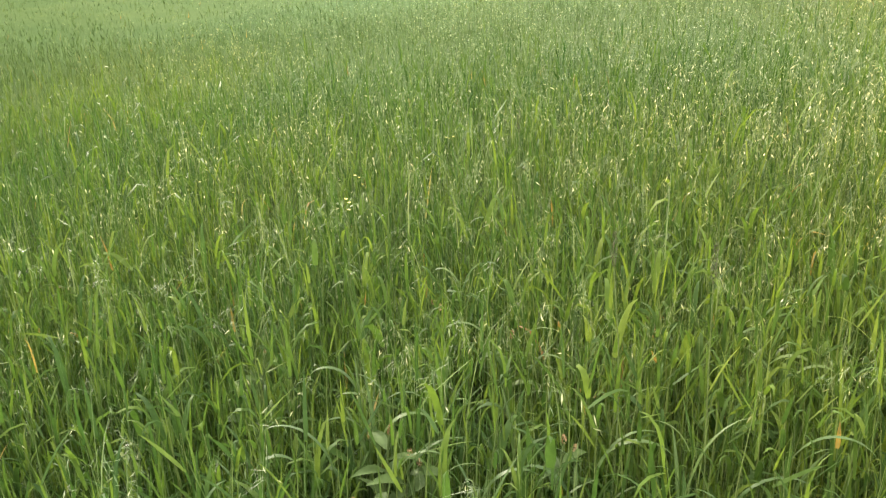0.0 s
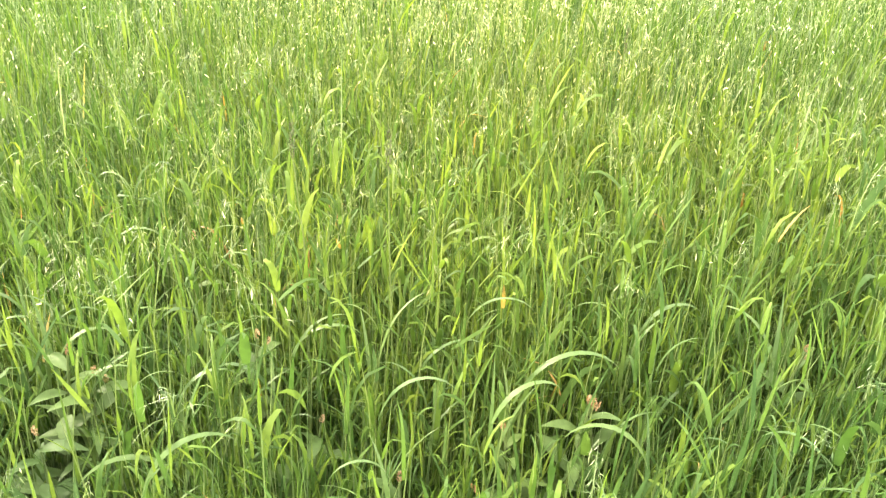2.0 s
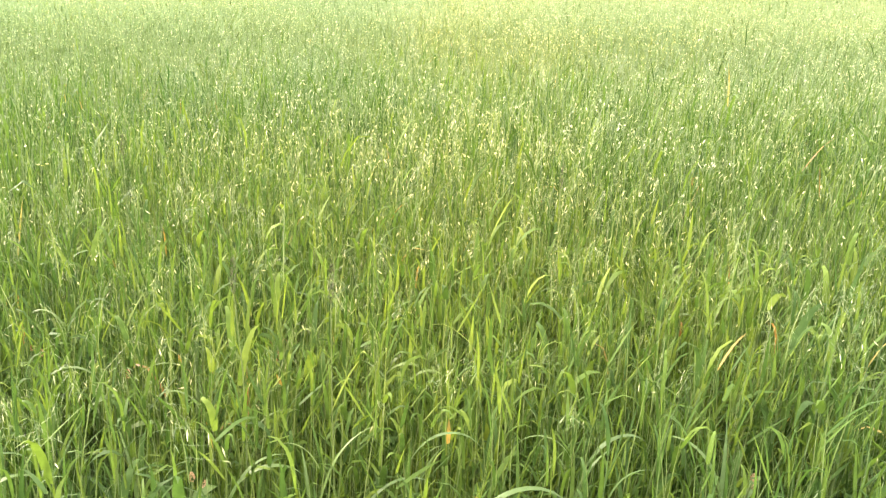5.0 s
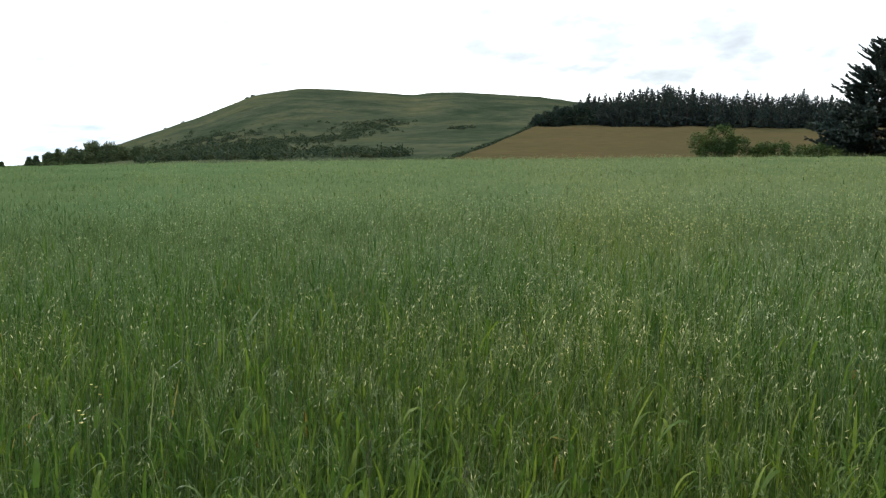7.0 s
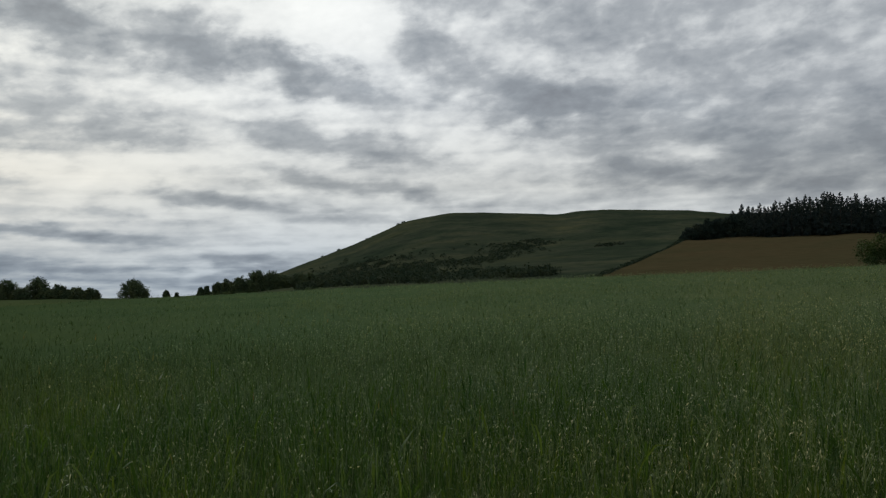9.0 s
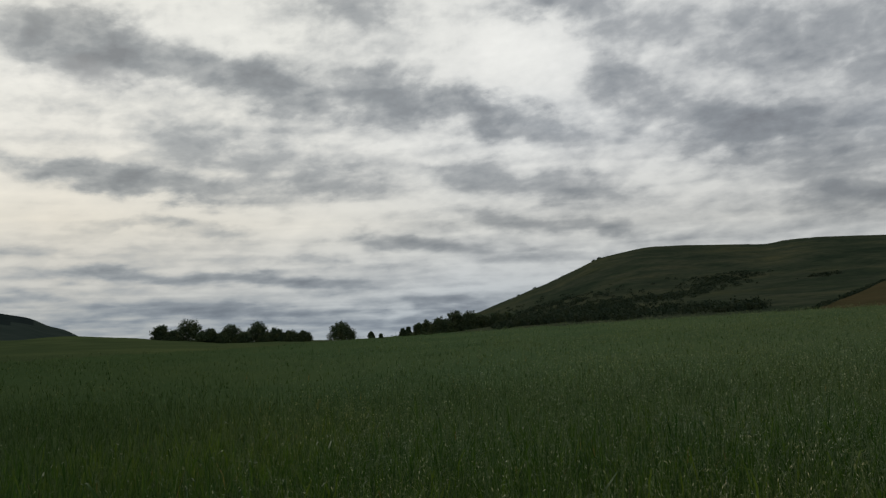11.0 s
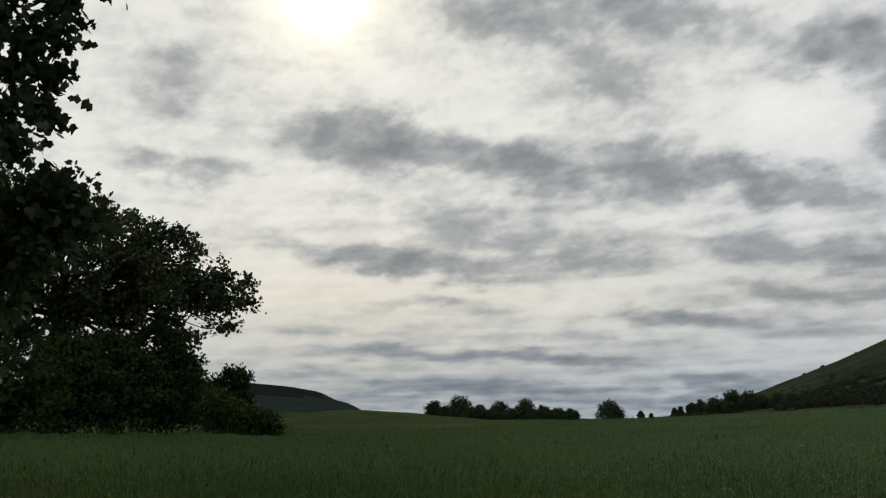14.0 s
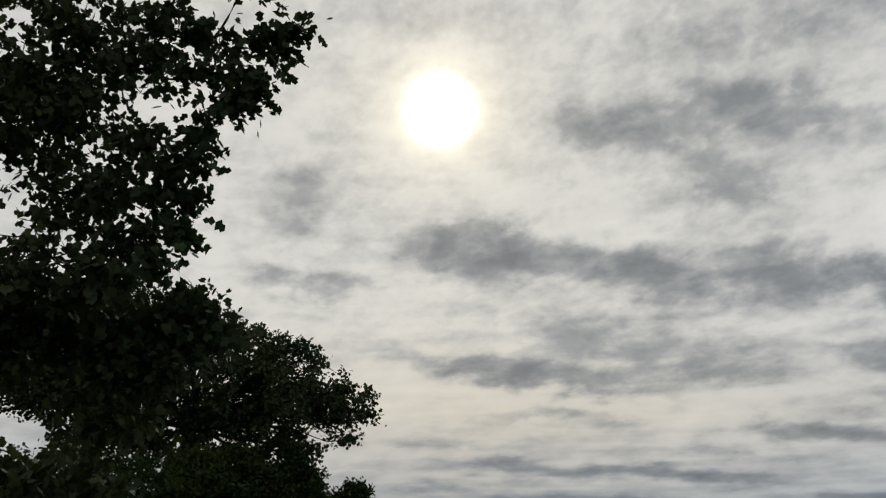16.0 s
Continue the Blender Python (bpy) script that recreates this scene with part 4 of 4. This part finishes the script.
CROWNS = ((30.0, 0.02, 0.68), (28.25, 0.40, 1.12), (26.9, -0.18, 0.5), (25.6, 0.06, 0.94), (23.9, 0.20, 0.82), (22.7, -0.30, 0.6), (21.75, -0.44, 0.62), (20.9, -0.46, 0.6))
for i, (az, top, half) in enumerate(CROWNS):
    far_tree(az, top, half, 385 - (i % 3) * 6, 100 + i, "rounded dark broadleaf tree in a distant clump", "distant tree clump")
for i, (az, top, half) in enumerate(((29.2, -0.35, 0.6), (27.3, -0.45, 0.6), (26.2, -0.5, 0.6), (24.8, -0.45, 0.6), (23.3, -0.55, 0.6), (22.2, -0.6, 0.6))):
    far_tree(az, top, half, 372, 110 + i, "low dark bush closing the distant clump", "distant tree clump")
far_tree(18.35, 0.15, 0.98, 360, 120, "lone dome-shaped dark broadleaf tree on the skyline", "lone trees")
far_tree(16.4, -0.64, 0.2, 380, 121, "small distant tree on the skyline", "lone trees")
far_tree(15.75, -0.78, 0.1, 380, 122, "small distant tree on the skyline", "lone trees")
for i, (az, top, half) in enumerate(((14.26, -0.42, 0.22), (13.9, -0.35, 0.24), (13.2, -0.04, 0.4), (12.6, 0.16, 0.5), (11.75, 0.37, 0.75), (10.7, 0.85, 0.85), (9.7, 0.77, 0.75), (8.9, 0.55, 0.75), (8.0, 0.6, 0.75), (7.2, 0.6, 0.7), (11.2, 0.1, 0.8), (12.2, -0.2, 0.6))):
    far_tree(az, top, half, 370 + (i % 2) * 8, 130 + i, "dark broadleaf tree at the foot of the hill", "trees at the hill foot")


# scrub on the hill and woods on the far ridge
def clumps(name, label, spots, size, seed, mat, per=34, category="scrub", blade=0.5, sink=0.0):
    rng = np.random.RandomState(seed)
    spots = np.asarray(spots)
    n = len(spots)
    s = size * rng.uniform(0.5, 1.4, n)
    z = ground_z(spots[:, 0], spots[:, 1]) - sink * s
    u = rng.randn(n, per, 3)
    u /= np.linalg.norm(u, axis=2, keepdims=True)
    u[..., 2] = np.abs(u[..., 2])
    pos = np.stack([spots[:, 0], spots[:, 1], z], 1)[:, None] + u * (s[:, None] * rng.uniform(0.6, 1.0, (n, per)))[..., None] * np.array([1, 1, 0.85])
    pos = pos.reshape(-1, 3)
    V, F = blades(pos, np.repeat(s, per) * rng.uniform(0.7, 1.3, n * per) * blade, rng, 0.9)
    return tagged(mesh_object(name, V, F, mat), label, category, kind="stuff")


rng = np.random.RandomState(7)
spots = []
for _ in range(620):      # thick belt at the foot
    az = rng.uniform(-9, 8) if rng.uniform() < 0.3 else rng.uniform(-1, 8)
    r = 205 + (150 if az > 0 else 125 + 10 * az) * rng.uniform() ** 1.6 + max(0, az) * 9
    spots.append(at(az, r))
clumps("hill_scrub", "thick dark belt of thorn bushes along the hill's foot", spots, 2.1, 18, M_SCRUB, 60, blade=0.24)
spots = []
# thickets drawn out along the slope: azimuth, distance, half widths, number
for az, r, wa, wr, k in ((-6.7, 437, 0.9, 16, 150), (-5.4, 405, 0.5, 18, 70), (-7.9, 462, 0.5, 8, 35), (-3.2, 362, 1.0, 12, 110), (-0.8, 372, 1.2, 14, 90), (2.0, 410, 1.3, 16, 110), (4.4, 430, 1.2, 20, 110), (-12.9, 408, 0.5, 4, 26), (6.2, 470, 0.9, 24, 70)):
    for _ in range(k):
        spots.append(at(az + rng.normal(0, wa * 1.25), r + rng.normal(0, wr * 1.3)))
for az, r in ((-5.0, 232), (-8.6, 232), (-1.0, 262), (-5.5, 240), (-3.6, 236), (1.2, 250)):
    for _ in range(14):
        spots.append(at(az + rng.normal(0, 0.28), r + rng.normal(0, 3)))
clumps("hill_scrub", "dark gorse and thorn scrub scattered over the hillside", spots, 1.5, 8, M_SCRUB, 40, blade=0.3)
clumps("skyline_bush", "small thorn bushes on the hill's skyline", [at(0.95, 838), at(3.62, 834), at(5.3, 828), at(1.3, 838), at(3.4, 834), at(6.4, 815)], 2.3, 10, M_SCRUB, 160, "bush", 0.3, 0.32)
spots = []
for t in np.linspace(0, 1, 190):
    az = -11.9 - 5.9 * t
    spots.append(at(az + 0.2 + rng.uniform(-0.05, 0.05), 165 * (400 / 165.0) ** t))
clumps("field_hedge", "thin dark hedge along the ripening field's edge", spots, 0.95, 12, M_SCRUB, 40, "hedge", 0.35)


# conifers
def spruce_mesh(seed, height, half, whorls, sprays, size, power):
    """Foliage and trunk of a spruce standing at the origin."""
    rng = np.random.RandomState(seed)
    W, pos, dirs, sz = Pile(), [], [], []
    line, rr = limb((0, 0, -0.2), (0, 0, height * 0.985), height * 0.017, height * 0.002, rng, 0, 8, 0.002)
    V, F = tube(line, rr, 7 if sprays > 20 else 5)
    W.add(V, F, 0)
    for k in range(whorls):
        t = (k + rng.uniform(0, 0.8)) / whorls
        z = height * (0.06 + 0.93 * t)
        reach = half * (1 - t) ** power * (0.86 + 0.14 * math.sin(7 * t)) * (0.75 + 0.25 * min(1, t / 0.15))
        for _ in range(5 if t < 0.85 else 4):
            a = rng.uniform(0, 6.283)
            ln = reach * rng.uniform(0.6, 1.22) + height * 0.014
            up = -0.08 + 0.55 * t
            s = np.linspace(0, 1, 6)
            drop = up * s - 0.22 * s + 0.36 * s ** 2.2
            br = np.stack([np.cos(a) * ln * s, np.sin(a) * ln * s, z + ln * drop], 1)
            if sprays > 20:
                V, F = tube(br, np.linspace(height * 0.004, height * 0.0008, 6), 3)
                W.add(V, F, 0)
            for q in rng.uniform(0.12, 1.0, sprays) ** 0.8:
                p = np.array([np.interp(q, s, br[:, i]) for i in range(3)])
                side = rng.choice([-1, 1]) * rng.uniform(0.3, 1.1)
                pos.append(p)
                dirs.append((math.cos(a + side), math.sin(a + side), rng.uniform(-0.5, 0.45) + 2.2 * t ** 3))
                sz.append(size * (1.15 - 0.5 * q) * rng.uniform(0.6, 1.3) * (1.1 - 0.72 * t))
    for k in range(8):        # the leader
        pos.append((rng.uniform(-0.05, 0.05), rng.uniform(-0.05, 0.05), height * (0.95 + 0.006 * k)))
        dirs.append((rng.uniform(-0.3, 0.3), rng.uniform(-0.3, 0.3), 1.0))
        sz.append(size * 0.55)
    n = len(pos)
    pos, dirs, sz = np.array(pos), np.array(dirs), np.array(sz)
    V, F = diamonds(pos, dirs, sz, sz * rng.uniform(0.36, 0.62, n), rng.uniform(0, 6.283, n), sprays < 20)
    return (np.concatenate(W.v), np.concatenate(W.f)), (V, F)


def spruce(name, label, x, y, seed, height, half, whorls, sprays, size, category="conifer", group="", power=0.8):
    thing = new(name)
    thing.location = (x, y, gz(x, y))
    (wv, wf), (V, F) = spruce_mesh(seed, height, half, whorls, sprays, size, power)
    part("trunk", wv, wf, M_BARK, thing)
    part("foliage", V, F, M_NEEDLE, thing)
    return tagged(thing, label, category, group)


x, y = at(-38.6, 112)
spruce("spruce_tree", "tall dark spruce with upswept boughs behind the field", x, y, 81, EYE + 112 * math.tan(radians(8.5)) - gz(x, y), 7.5, 60, 100, 0.85, power=0.6)
broadleaf("field_tree", "dark broadleaf tree beside the tall spruce", at(-42.6, 116), degs(116, ((-43.2, 3.0, 1.2, 0), (-42.0, 1.9, 0.8, 0), (-44.3, 3.2, 1.2, 0), (-45.5, 2.6, 1.2, 0), (-43.4, 1.9, 1.0, 0))), 82, leaf=0.22, clusters=140, per=70, spread=0.8, girth=0.25, group="trees behind the field")
broadleaf("thorn_bush", "rounded green bush at the far side of the crop", at(-29.9, 106), degs(106, ((-29.8, 2.4, 0.95, 0), (-28.7, 2.0, 0.8, 0), (-30.9, 2.1, 0.75, 0), (-29.6, 1.6, 1.0, 0))), 83, leaf=0.17, clusters=120, per=80, spread=0.55, girth=0.12, mat=M_BUSH, category="bush", group="bushes behind the field")
broadleaf("thorn_bush", "low pale green bush at the far side of the crop", at(-33.0, 106), degs(106, ((-32.6, 1.9, 0.55, 0), (-33.4, 1.9, 0.6, 0), (-32.0, 1.7, 0.5, 0))), 84, leaf=0.17, clusters=70, per=70, spread=0.45, girth=0.1, mat=M_BUSH, category="bush", group="bushes behind the field")
broadleaf("thorn_bush", "low dark bush beside the tall spruce", at(-35.0, 108), degs(108, ((-34.7, 1.7, 0.5, 0), (-35.6, 1.8, 0.6, 0), (-36.4, 1.7, 0.5, 0))), 85, leaf=0.17, clusters=60, per=70, spread=0.45, girth=0.1, mat=M_BUSH, category="bush", group="bushes behind the field")

firsts = []
rng = np.random.RandomState(17)
for k in range(5):
    x, y = at(-21.3 - 3.3 * k, 412)
    firsts.append(spruce("plantation_spruce", "dark spruce in the plantation above the ripening field", x, y, 90 + k, 15.0 + k * 0.7, 3.9 + 0.25 * k, 36, 12, 1.3, group="spruce plantation", power=0.78))
for k in range(125):
    az = -20.3 - 17.5 * (k + rng.uniform(0, 0.9)) / 125
    r = 408 + (k % 4) * 9 + rng.uniform(-3, 3)
    x, y = at(az, r)
    src = firsts[rng.randint(5)]
    tall = float(soft_table(az, ((-46, 5.1), (-35, 5.2), (-33, 5.35), (-30, 5.2), (-26.4, 5.75), (-23, 5.3), (-21, 4.85), (-18, 4.1)), 0.5)[0])
    want = EYE + r * math.tan(radians(tall)) - gz(x, y)
    s = want / (15.0 + firsts.index(src) * 0.7) * rng.uniform(0.84, 1.05)
    c = copy_thing(src, pose(x, y, gz(x, y), 0, 0, rng.uniform(0, 360)))
    c.scale = (min(s, 1.05), min(s, 1.05), s)
for i, (az, top) in enumerate(((-18.1, 3.75), (-18.7, 4.1), (-19.3, 4.4), (-19.9, 4.5), (-20.5, 4.55), (-21.2, 4.5))):
    far_tree(az, top, 0.65, 404, 150 + i, "rounded dark tree at the plantation's end", "trees at the plantation's end", M_WOOD)


# ---------------------------------------------------------------- weeds in the crop
def leaf_mesh(name, length, width, mat):
    """One lance-shaped leaf along +x, folded on its midrib and bowed."""
    s = np.linspace(0, 1, 7)
    w = width * 0.5 * np.sin(np.pi * np.clip(s, 0.03, 0.985) ** 0.8)
    z = 0.18 * length * np.sin(s * 2.2) - 0.22 * length * s * s
    V = np.concatenate([np.stack([s * length, -w, z + w * 0.3], 1), np.stack([s * length, 0 * w, z], 1), np.stack([s * length, w, z + w * 0.3], 1)])
    i = np.arange(6)
    F = np.concatenate([np.stack([i, i + 1, i + 8, i + 7], 1), np.stack([i + 7, i + 8, i + 15, i + 14], 1)])
    ob = mesh_object(name, V, F, mat, True)
    return ob.data, ob


def flower_spike(length, seed):
    rng = np.random.RandomState(seed)
    n = 46
    t = rng.uniform(0, 1, n)
    a = rng.uniform(0, 6.283, n)
    rr = 0.0038 * np.sin(np.pi * np.clip(0.12 + 0.85 * t, 0, 1))
    pos = np.stack([np.cos(a) * rr, np.sin(a) * rr, t * length], 1)
    d = np.stack([np.cos(a), np.sin(a), np.full(n, 0.7)], 1)
    return diamonds(pos, d, np.full(n, 0.005), np.full(n, 0.0035), a)


def weed(x, y, height, seed, leaves, lean=0.15):
    rng = np.random.RandomState(seed)
    thing = new("redshank_plant")
    thing.location = (x, y, gz(x, y))
    hd = rng.uniform(0, 6.28)
    tip = np.array([math.cos(hd) * lean * height, math.sin(hd) * lean * height, height])
    line, rr = limb((0, 0, -0.02), tip, 0.005, 0.0025, rng, 0.02, 7, 0.01)
    V, F = tube(line, rr, 6)
    stem = part("stem", V, F, M_STEM, thing)
    data = None
    for k in range(leaves):
        t = 0.22 + 0.76 * k / leaves
        p = line[0] + (line[-1] - line[0]) * t
        if data is None:
            data, ob = leaf_mesh("leaf", 0.135, 0.042, M_WEED)
        else:
            ob = new("leaf", data)
        ob.parent = thing
        ob.location = Vector(p)
        s = rng.uniform(0.7, 1.25) * (1.15 - 0.5 * t)
        ob.scale = (s, s, s)
        ob.rotation_euler = (rng.uniform(-0.3, 0.3), rng.uniform(-0.7, 0.1), k * 2.4 + rng.uniform(-0.4, 0.4))
    for k in range(1 + seed % 2):
        V, F = flower_spike(rng.uniform(0.018, 0.03), seed + k)
        ob = part("flower_spike", V, F, M_PINK, stem, "dull pink flower spike")
        ob.location = Vector(line[-1] + np.array([0.02 * k, 0.015 * k, 0.0 - 0.03 * k]))
        ob.rotation_euler = (rng.uniform(-0.3, 0.3), rng.uniform(-0.3, 0.3), 0)
    return tagged(thing, "broad-leaved weed with dull pink flower spikes among the oats", "weed", "weeds in the crop")


for i, ((az, r), h, n) in enumerate(zip(WEED_SPOTS, (0.56, 0.5, 0.46, 0.5, 0.36, 0.48, 0.42, 0.4, 0.5, 0.5, 0.5, 0.46, 0.34), (15, 14, 14, 9, 8, 11, 9, 8, 9, 8, 8, 9, 7))):
    weed(*at(az, r), h, 200 + i, n)


# ---------------------------------------------------------------- single oat plants that stand out of the crop
def oat_plant(az, el, side, size, seed):
    """An oat plant whose broad flag leaf arches over at that azimuth and elevation from the eye."""
    rng = np.random.RandomState(seed)
    a = radians(az)
    high = 0.60 + 0.05 * rng.randn()
    r = (EYE - high) / math.tan(radians(-el))
    L = 0.25 * size
    x, y = at(az, r)
    x, y = x - side * 0.24 * L * math.cos(a), y - side * 0.24 * L * math.sin(a)
    z = gz(x, y)
    thing = new("oat_plant")
    thing.location = (x, y, z)
    tall = high - z - 0.50 * L
    one = np.atleast_1d
    V, F, _ = ribbons(np.zeros((1, 3)), one(0.0), one(tall + 0.14), one(0.006), one(0.03), one(0.06), 4, twist=one(1.5), blunt=0.8)
    V2, F2, _ = ribbons(np.zeros((1, 3)), one(1.6), one(tall + 0.14), one(0.006), one(0.03), one(0.06), 4, twist=one(1.5), blunt=0.8)
    part("stem", np.concatenate([V, V2]), np.concatenate([F, F2 + len(V)]), M_STEM, thing)
    head = a if side > 0 else a + math.pi
    lean, curl = rng.uniform(0.2, 0.4), rng.uniform(1.9, 2.6)
    V, F, _ = ribbons(np.array([[0, 0, tall]]), one(head + rng.uniform(-0.4, 0.4)), one(L), one(rng.uniform(0.011, 0.017) * (0.5 + 0.5 * size)), one(lean), one(curl), 12, power=1.7, twist=one(rng.uniform(-0.7, 0.7)))
    part("leaf", V, F, M_BROADOAT, thing, "broad pale green arching leaf", True)
    for k in range(3):
        V, F, _ = ribbons(np.array([[0, 0, tall * rng.uniform(0.3, 0.9)]]), one(rng.uniform(0, 6.28)), one(rng.uniform(0.18, 0.28)), one(rng.uniform(0.008, 0.012)), one(rng.uniform(0.15, 0.4)), one(rng.uniform(0.2, 1.8)), 8, power=1.9, twist=one(rng.uniform(-0.8, 0.8)))
        part("leaf", V, F, M_BROADOAT, thing, "", True)
    return tagged(thing, "oat plant with a broad pale green leaf arching over the crop", "oat plant", "oat plants in the crop")


ARCHES = ((-8.4, -31.8, 1, 1.1), (-27.8, -33.0, 1, 1.2), (-16.0, -35.4, 1, 0.9), (-9.7, -28.4, 1, 1.0), (-22.2, -29.4, 1, 0.9), (3.4, -38.3, 1, 1.0), (2.6, -33.1, -1, 0.8),
          (-18.8, -33.1, 1, 1.1), (16.0, -31.2, -1, 1.0), (-1.3, -24.7, 1, 0.9), (-33.3, -26.0, 1, 0.9), (11.2, -29.1, -1, 0.7), (7.2, -29.0, -1, 0.7))
MORE = ((-38.6, -20.2, 1, 0.9), (-13.0, -40.4, -1, 0.7), (-34.7, -36.7, 1, 0.8), (-42.2, -28.5, -1, 0.9), (-54.1, -30.1, -1, 1.1), (-44.4, -34.5, 1, 1.0), (-34.3, -36.6, -1, 1.0),
        (5.2, -38.1, -1, 1.0), (-45.6, -33.7, 1, 0.9), (-4.4, -21.9, 1, 0.9), (-19.2, -24.9, 1, 0.8), (-22.3, -13.1, 1, 0.8), (-43.1, -16.1, 1, 0.8))
for i, (az, el, side, size) in enumerate(ARCHES + MORE):
    oat_plant(az, el, side, size, 300 + i)
rng = np.random.RandomState(44)
for i in range(80):
    oat_plant(rng.uniform(-54, 20), -math.degrees(math.atan2(1.0, rng.uniform(1.15, 2.1) ** 2)), rng.choice([-1, 1]), rng.uniform(0.5, 0.85), 400 + i)


def foxtail(az, el, seed):
    """A thin dark stalk with a narrow seed head that rises above the oats."""
    rng = np.random.RandomState(seed)
    high = 0.92
    r = (EYE - high) / math.tan(radians(-el))
    x, y = at(az, r)
    z = gz(x, y)
    h = EYE - r * math.tan(radians(-el)) - z + 0.03
    thing = new("seed_stalk")
    thing.location = (x, y, z)
    tip = np.array([rng.uniform(-0.05, 0.05), rng.uniform(-0.05, 0.05), h])
    line, rr = limb((0, 0, -0.02), tip, 0.0022, 0.0014, rng, 0.0, 6, 0.006)
    V, F = tube(line, rr, 5)
    part("stem", V, F, M_STEM, thing)
    n = 90
    t, a = rng.uniform(0, 1, n), rng.uniform(0, 6.283, n)
    q = 0.0035 * np.sin(np.pi * np.clip(0.1 + 0.85 * t, 0, 1))
    pos = tip + np.stack([np.cos(a) * q, np.sin(a) * q, -0.01 + t * 0.085], 1)
    V, F = diamonds(pos, np.stack([np.cos(a), np.sin(a), np.full(n, 1.6)], 1), np.full(n, 0.009), np.full(n, 0.003), a)
    part("seed_head", V, F, M_SEED, thing, "narrow dark seed head")
    return tagged(thing, "thin stalk with a dark narrow seed head above the oats", "plant", "seed stalks in the crop")


M_SEED = leafy("grass_seed_head", ((0.0, (0.035, 0.05, 0.035)), (1.0, (0.07, 0.08, 0.05))), 0.7, 0.1, 0.1)
for i, (az, el) in enumerate(((-43.3, -8.4), (-1.1, -12.5), (-31.1, -13.4), (-15.8, -22.3), (-41.9, -7.3), (-7.9, -21.7))):
    foxtail(az, el, 340 + i)


def pale_glint(az, el, seed):
    """An added thin stalk with pale lozenges, standing in for glints among the oats."""
    rng = np.random.RandomState(seed)
    high = 0.80
    r = (EYE - high) / math.tan(radians(-el))
    x, y = at(az, r)
    z = gz(x, y)
    thing = new("flowering_plant")
    thing.location = (x, y, z)
    tip = np.array([rng.uniform(-0.04, 0.04), rng.uniform(-0.04, 0.04), high - z])
    line, rr = limb((0, 0, -0.02), tip, 0.003, 0.0015, rng, 0.0, 6, 0.01)
    V, F = tube(line, rr, 5)
    part("stem", V, F, M_STEM, thing)
    for k in range(3):
        n = 5
        a = np.arange(n) * 1.2566 + rng.uniform(0, 1)
        c = tip + np.array([rng.uniform(-0.03, 0.03), rng.uniform(-0.03, 0.03), rng.uniform(-0.04, 0.01)])
        V, F = diamonds(np.repeat(c[None], n, 0), np.stack([np.cos(a), np.sin(a), np.full(n, 0.5)], 1), np.full(n, 0.008), np.full(n, 0.006), a)
        part("flower", V, F, M_GLINT, thing, "small pale yellow lozenges standing in for a glint")
    return tagged(thing, "thin added stalk with pale yellow lozenges standing in for glints", "flower", "flowers in the crop")


# bright spots among the oats, their glint put into a pale yellow colour
M_GLINT = leafy("pale_glint_lozenge", ((0.0, (0.34, 0.33, 0.10)), (1.0, (0.42, 0.40, 0.16))), 0.6, 0.2, 0.3, 1.1)
for i, (az, el) in enumerate(((4.2, -11.9), (9.8, -14.7), (10.3, -16.0))):
    pale_glint(az, el, 360 + i)
